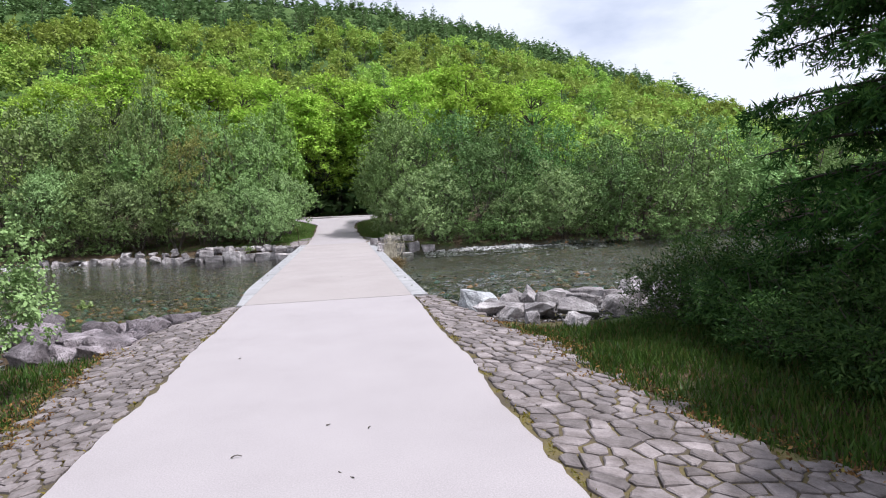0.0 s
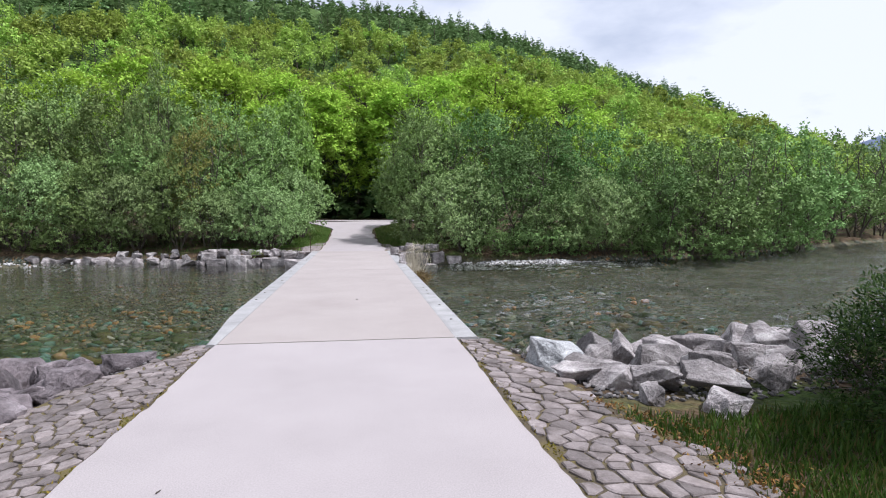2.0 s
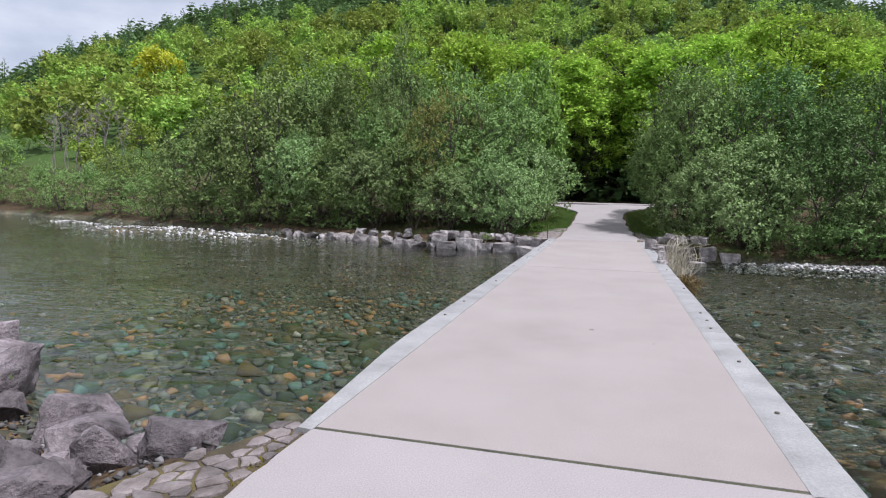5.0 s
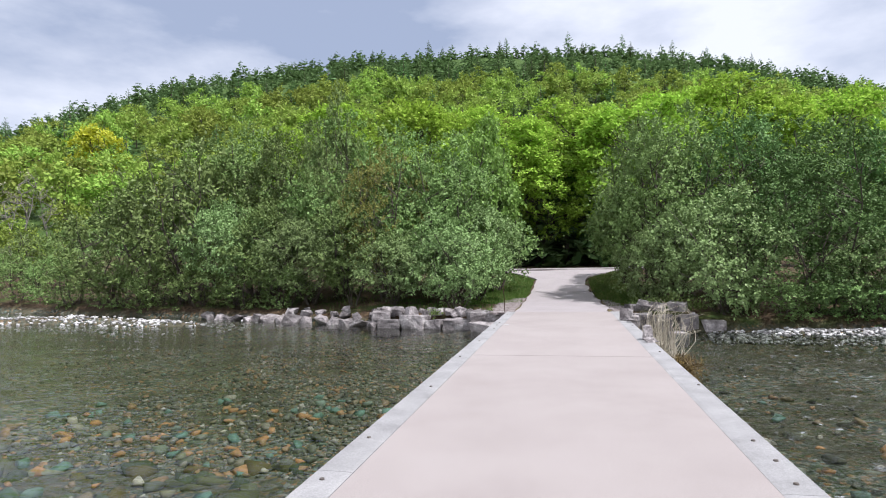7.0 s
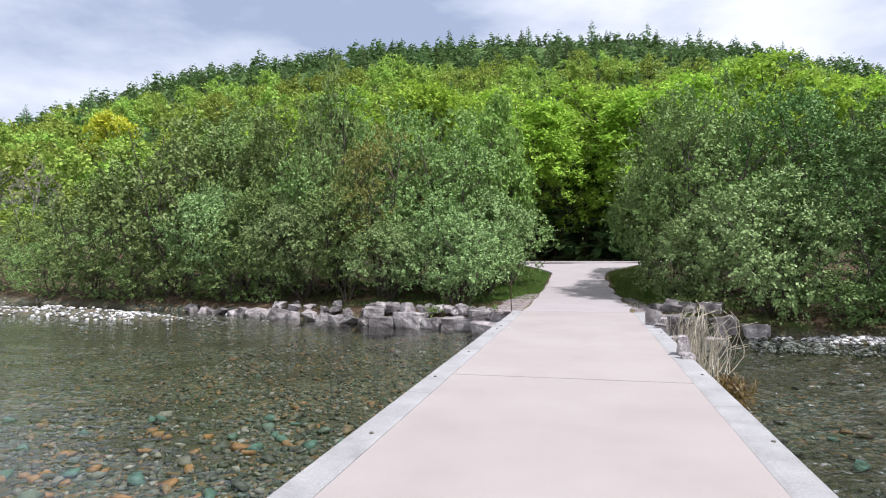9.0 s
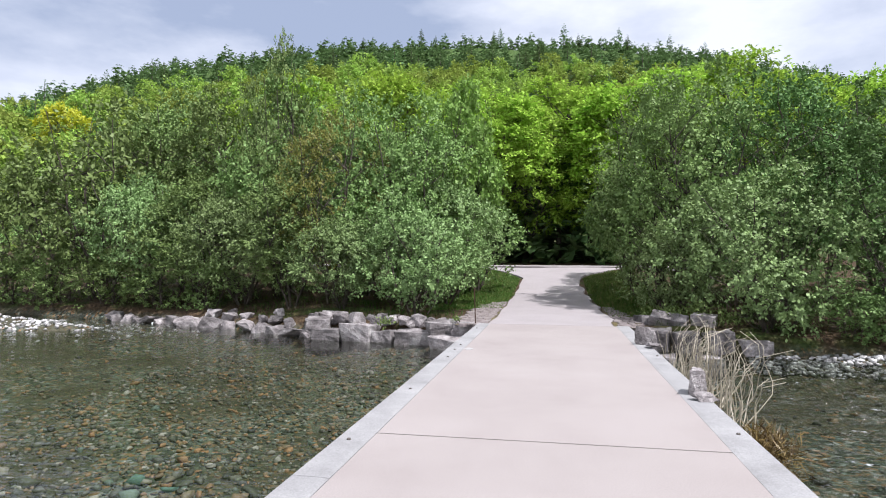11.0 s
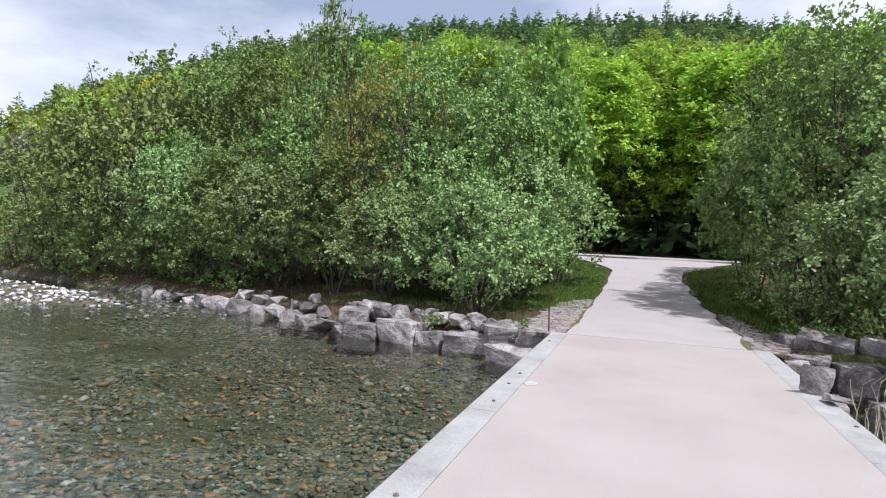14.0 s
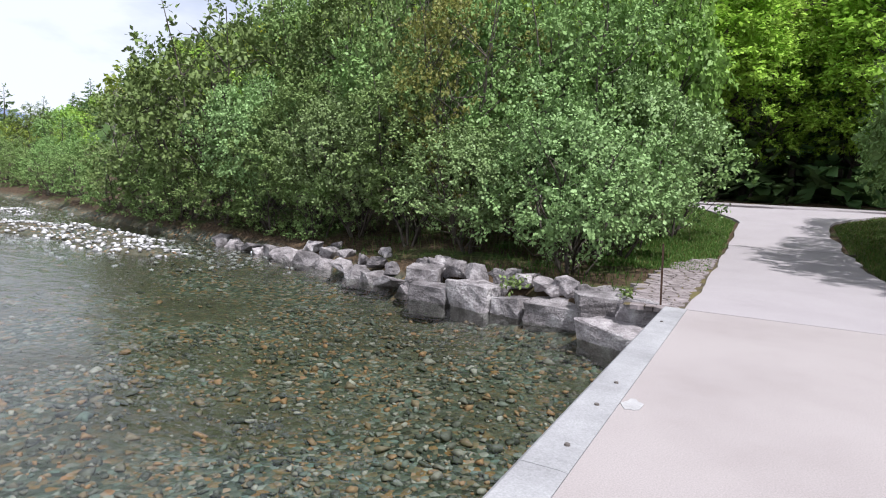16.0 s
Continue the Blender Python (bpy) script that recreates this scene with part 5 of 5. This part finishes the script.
def pebbles(name, pos, size, mat, label, seed):
    rng = np.random.default_rng(seed)
    vs, fs, base = [], [], 0
    for p, s in zip(pos, size):
        v, f = BASES[int(rng.integers(len(BASES)))]
        a = rng.uniform(0, 2 * math.pi)
        r = np.array([[math.cos(a), -math.sin(a), 0], [math.sin(a), math.cos(a), 0], [0, 0, 1]])
        vs.append((v * np.array([1.15, 0.85, 0.6]) * s) @ r.T + p)
        fs.append(f + base)
        base += len(v)
    me = raw_mesh(name, np.concatenate(vs), np.concatenate(fs).reshape(-1), 3, mat)
    return tagged(new(name, me), label, "stones", kind="stuff")


rp_ = np.random.default_rng(41)
c = np.concatenate([scatter(rp_, 3600, -15, -1.9, 9.4, 31, lambda x, y: (y > near_bank(x)) & (y < far_bank(x) - 0.2)), scatter(rp_, 1500, 1.9, 14, 9.4, 28.6, lambda x, y: (y > near_bank(x)) & (y < far_bank(x) - 0.2)),
                    scatter(rp_, 7500, -9, -1.9, 16, 30, lambda x, y: y < far_bank(x) - 0.2)])
sz = np.clip(rp_.lognormal(-2.72, 0.42, len(c)), 0.04, 0.2)
pebbles("riverbed_stones", np.column_stack([c, land(c[:, 0], c[:, 1]) + sz * 0.12]), sz, M_PEBBLE_WET, "rounded orange, green and grey riverbed stones", 42)
big = np.concatenate([scatter(rp_, 520, -9.5, -1.95, 10.0, 20.5, lambda x, y: y > near_bank(x) + 0.4), scatter(rp_, 260, 1.95, 9.0, 10.2, 22.0, lambda x, y: y > near_bank(x) + 0.4)])
sz = rp_.uniform(0.12, 0.32, len(big))
pebbles("shallow_cobbles", np.column_stack([big, land(big[:, 0], big[:, 1]) + sz * 0.1]), sz, M_SHALLOW, "orange, teal and pale cobbles lying in the shallows", 47)
sunk = np.concatenate([scatter(rp_, 190, -9.5, -2.2, 9.6, 16.5, lambda x, y: y > near_bank(x) + 0.5), scatter(rp_, 90, 2.3, 9.0, 10.2, 17.0, lambda x, y: y > near_bank(x) + 0.6)])
sz = rp_.uniform(0.25, 0.62, len(sunk))
pebbles("sunken_stones", np.column_stack([sunk, land(sunk[:, 0], sunk[:, 1]) - sz * 0.05]), sz, M_SUNKEN, "large mossy green and brown stones under water", 46)
c = np.concatenate([scatter(rp_, 2600, 2.2, 6.8, 6.5, 9.6, lambda x, y: x > apron_right(y) + 0.05), scatter(rp_, 1500, -6.5, -2.2, 6.0, 9.4, lambda x, y: x < apron_left(y) - 0.05)])
sz = rp_.uniform(0.025, 0.085, len(c))
pebbles("bank_gravel", np.column_stack([c, land(c[:, 0], c[:, 1]) + sz * 0.15]), sz, M_BANKSTONE, "loose grey gravel between the bank boulders", 45)
c = scatter(rp_, 9000, -44, -11, 27.0, 46, lambda x, y: (land(x, y) > -0.93) & (y < far_bank(x) - 0.4))
sz = rp_.uniform(0.06, 0.21, len(c))
pebbles("gravel_bar_west", np.column_stack([c, land(c[:, 0], c[:, 1]) + sz * 0.2]), sz, M_GRAVEL, "pale bleached stones on the gravel bar", 43)
c = scatter(rp_, 6500, 4.4, 14.5, 26.5, 29.6, lambda x, y: (land(x, y) > -0.92) & (y < far_bank(x) - 0.15))
sz = rp_.uniform(0.05, 0.17, len(c))
pebbles("gravel_bar_east", np.column_stack([c, land(c[:, 0], c[:, 1]) + sz * 0.2]), sz, M_GRAVEL, "pale bleached stones on the gravel bar", 44)


# ---- cobbled aprons ----
def apron(name, side, y0, y1, outer, pitch, seed, singles):
    """Irregular setts bedded in soil beside the road: a jittered honeycomb, each stone domed and set proud."""
    rng = np.random.default_rng(seed)
    ys_ = np.linspace(y0, y1, 40)
    v = []
    for y in ys_:
        o = outer(y)
        v += [(side * 1.47, y, top(1.47, y) - 0.017), (o, y, top(abs(o), y) - 0.017)]
    f = [(2 * k, 2 * k + 1, 2 * k + 3, 2 * k + 2)[::side] for k in range(39)]
    bed = tagged(link_mesh(name, v, f, M_BED), "mossy earth bed of irregular grey setts", "paving", kind="structure")
    width = 2.75
    seeds = []
    for j in range(int((y1 - y0 + 0.4) / (pitch * 0.92)) + 1):
        for i in range(int(width / pitch) + 1):
            if rng.uniform() > 0.12:
                seeds.append((-0.1 + (i + 0.5 * (j % 2) + rng.uniform(-0.40, 0.40)) * pitch, -0.2 + (j + rng.uniform(-0.40, 0.40)) * pitch * 0.96))
    seeds = np.array(seeds)
    rest_v, rest_f, made = [], [], 0
    for p in seeds:
        y, xx = y1 - p[1], 1.53 + p[0]
        if xx > abs(outer(y)) - rng.uniform(-0.05, 0.12) or y < y0 or y > y1 - 0.03 or xx < 1.55:
            continue
        near = np.argsort(np.sum((seeds - p) ** 2, axis=1))[1:15]
        cell = [np.array(c) for c in ((p[0] - 0.4, p[1] - 0.4), (p[0] + 0.4, p[1] - 0.4), (p[0] + 0.4, p[1] + 0.4), (p[0] - 0.4, p[1] + 0.4))]
        cuts = [(seeds[k] - p, (seeds[k] + p) / 2) for k in near] + [(np.array([-1.0, 0.0]), np.array([0.012, 0.0]))]
        for nrm, m in cuts:
            kept = []
            for q, w in zip(cell, cell[1:] + cell[:1]):
                dq, dw = float(np.dot(q - m, nrm)), float(np.dot(w - m, nrm))
                if dq <= 0:
                    kept.append(q)
                if dq * dw < 0:
                    kept.append(q + (w - q) * dq / (dq - dw))
            cell = kept
            if len(cell) < 3:
                break
        if len(cell) < 3:
            continue
        pts = np.array(cell)
        mid = pts.mean(0)
        r = float(np.mean(np.linalg.norm(pts - mid, axis=1)))
        if r < 0.035:
            continue
        pts = mid + (pts - mid) * max(0.6, 1 - rng.uniform(0.008, 0.022) / r)
        pts = np.stack([pts, (pts + np.roll(pts, -1, 0)) / 2], 1).reshape(-1, 2)
        pts = mid + (pts - mid) * rng.uniform(0.91, 1.05, (len(pts), 1))
        k = len(pts)
        zt = rng.uniform(-0.005, 0.005)
        tiltx, tilty = rng.normal(0, 0.022, 2)
        ring, low, inner = [], [], []
        for c in pts:
            gx_, gy_ = side * (1.53 + c[0]), y1 - c[1]
            h = top(1.53 + c[0], gy_) + zt + tiltx * (c[0] - mid[0]) + tilty * (c[1] - mid[1])
            ring.append((gx_, gy_, h - 0.008))
            low.append((gx_, gy_, h - 0.07))
            q = mid + (c - mid) * max(0.5, 1 - 0.016 / r)
            inner.append((side * (1.53 + q[0]), y1 - q[1], h + rng.uniform(-0.003, 0.003)))
        vv = inner + ring + low
        ff = [tuple(range(k))] + [(n, (n + 1) % k, k + (n + 1) % k, k + n) for n in range(k)][::1] + [(k + n, k + (n + 1) % k, 2 * k + (n + 1) % k, 2 * k + n) for n in range(k)]
        ff = [ff[0] if side < 0 else ff[0][::-1]] + [q[::-1] if side < 0 else q for q in ff[1:]]
        if made < singles:
            link_mesh("cobble", vv, ff, M_COBBLE, bed)
            made += 1
        else:
            b0 = len(rest_v)
            rest_v += vv
            rest_f += [tuple(b0 + q for q in fc) for fc in ff]
    if rest_v:
        ob = link_mesh("cobbles", rest_v, rest_f, M_COBBLE, bed)
        tagged(ob, kind="stuff")
    return bed


def top(x, y):
    """Height of the setts: level with the road, falling gently away from it."""
    return float(ramp_z(y)) - 0.012 - (0.09 if y < 20 else 0.02) * max(0.0, x - 1.5)


apron("cobble_apron_east", 1, -3.0, J1 + 0.15, lambda y: float(apron_right(y)), 0.165, 51, 298)
apron("cobble_apron_west", -1, -1.0, J1 + 0.15, lambda y: float(apron_left(y)), 0.132, 52, 298)
apron("cobble_apron_far_west", -1, J3 + 0.05, 35.4, lambda y: -float(np.interp(y, [28.6, 31, 34, 35.4], [2.35, 2.5, 2.4, 1.9])), 0.20, 53, 0)
apron("cobble_apron_far_east", 1, J3 + 0.05, 34.0, lambda y: float(np.interp(y, [28.6, 30.5, 34], [2.0, 2.3, 1.8])), 0.20, 54, 0)


# ---- moss, litter and small things ----
def flakes(name, spots, lift, low, high, mat, label, seed):
    rng = np.random.default_rng(seed)
    p = np.array([(x, y, top(abs(x), y) + lift if abs(x) < 4.5 else float(land(x, y)) + lift) for x, y in spots])
    d = rng.normal(0, 1, p.shape)
    d[:, 2] = np.abs(d[:, 2]) * 0.5 + 0.15
    ln = rng.uniform(low, high, len(p))
    return tagged(new(name, leaf_mesh(name, p, d, rng.normal(0, 0.5, p.shape) + np.array([0, 0, 1.0]), ln, ln * 0.4, mat)), label, "moss", kind="stuff")


rm = np.random.default_rng(61)
sp = []
for _ in range(150):
    y = rm.uniform(-1.5, 8.8)
    for side, x in ((1, 1.56 + abs(rm.normal(0, 0.03))), (-1, -1.56 - abs(rm.normal(0, 0.05)))):
        k = int(rm.integers(4, 22))
        sp += [(x + rm.normal(0, 0.03), y + rm.normal(0, 0.07)) for _ in range(k)]
for y, cnt in ((J1, 320), (J2, 60), (J3, 160), (J4, 160)):
    k = rm.uniform(-1.48, 1.48, 14)
    sp += [(float(np.clip(k[int(rm.integers(14))] + rm.normal(0, 0.12), -1.49, 1.49)), y + rm.normal(0, 0.010)) for _ in range(cnt)]
flakes("joint_moss", sp, -0.025, 0.015, 0.045, M_MOSS, "yellow-green moss along the road edge", 62)
sp = []
for _ in range(260):
    y = rm.uniform(-2.5, 6.2)
    for x in (float(apron_right(y)) + rm.normal(0.05, 0.16), float(apron_left(y)) + rm.normal(-0.03, 0.16)):
        sp += [(x + rm.normal(0, 0.07), y + rm.normal(0, 0.07)) for _ in range(int(rm.integers(6, 18)))]
flakes("verge_litter", sp, -0.01, 0.02, 0.06, M_LITTER, "orange-brown dead moss and leaf litter", 63)
for x, y, a, ln in ((-0.5, 1.75, 10, 0.07), (0.28, 1.25, 130, 0.14), (0.4, 2.05, 60, 0.03), (0.1, 2.2, 20, 0.03), (-0.9, 4.6, 70, 0.04), (0.2, 12.6, 30, 0.05), (0.5, 36.4, 15, 0.12), (0.9, 12.1, 80, 0.03)):
    q = bent((0, 0, 0.006), (ln, 0, 0.008), rm, 0.15, 4)
    ob = new("fallen_twig", tubes_mesh("fallen_twig", [(q, 0.005, 0.003)], M_BARK, 5))
    ob.matrix_world = pose(x, y, float(ramp_z(y)), 0, 0, a)
    tagged(ob, "small brown twig lying on the concrete", "twig", "twigs on the road")
bm = bmesh.new()
loop = [(-1.40 + 0.07 * math.cos(k * 0.5236) * (1 + 0.25 * math.sin(k * 2.3)), 24.33 + 0.13 * math.sin(k * 0.5236) * (1 + 0.2 * math.cos(k * 1.7))) for k in range(12)]
hi = [bm.verts.new((x, y, 0.006)) for x, y in loop]
lo = [bm.verts.new((x, y, -0.02)) for x, y in loop]
bm.faces.new(hi)
for k in range(12):
    bm.faces.new((hi[k - 1], lo[k - 1], lo[k], hi[k]))
bmesh.ops.recalc_face_normals(bm, faces=bm.faces)
tagged(part("mortar_patch", bm, M_PATCH), "white mortar repair patch at the deck edge", "patch", kind="structure")
M_RUST = mineral("rusted_iron", [(0.3, (0.0234, 0.014, 0.00936)), (0.6, (0.0546, 0.0273, 0.0156)), (0.8, (0.0936, 0.0468, 0.0234))], 12, 80, 0.8)
post = new("fence_post")
post.matrix_world = pose(-1.86, 28.78, 0.0, 0, -2.0, 20)
part("stake", box_bm(-0.014, 0.014, -0.003, 0.003, -0.35, 0.86, 0.002), M_RUST, post)
part("flange", box_bm(0.009, 0.014, 0.004, 0.032, -0.35, 0.86, 0.002), M_RUST, post)
tagged(post, "thin rusted iron angle stake at the bridge end", "post")
# leafy weeds round the bridge end blocks and among the near boulders
rw = np.random.default_rng(71)
wp = []
for x, y, z, r, k in ((3.0, 30.2, 0.22, 0.32, 260), (3.7, 30.3, 0.28, 0.4, 320), (4.3, 29.9, 0.1, 0.35, 240), (2.55, 30.7, 0.18, 0.25, 150), (-3.0, 6.95, -0.15, 0.12, 60), (-3.9, 8.4, 0.2, 0.10, 45), (-2.35, 28.95, 0.05, 0.10, 40), (-4.4, 29.6, -0.1, 0.2, 90)):
    wp.append(np.array([x, y, z]) + rw.normal(0, 0.55, (k, 3)) * np.array([r, r, r * 0.55]))
wp = np.concatenate(wp)
wl_ = rw.uniform(0.05, 0.11, len(wp))
tagged(new("bank_weeds", leaf_mesh("bank_weeds", wp, rw.normal(0, 0.7, wp.shape) + np.array([0, 0, 0.2]), rw.normal(0, 0.5, wp.shape) + np.array([0, 0, 1.0]), wl_, wl_ * 0.6, M_ALDER)), "fresh green weeds among the bank stones", "weeds", kind="stuff")
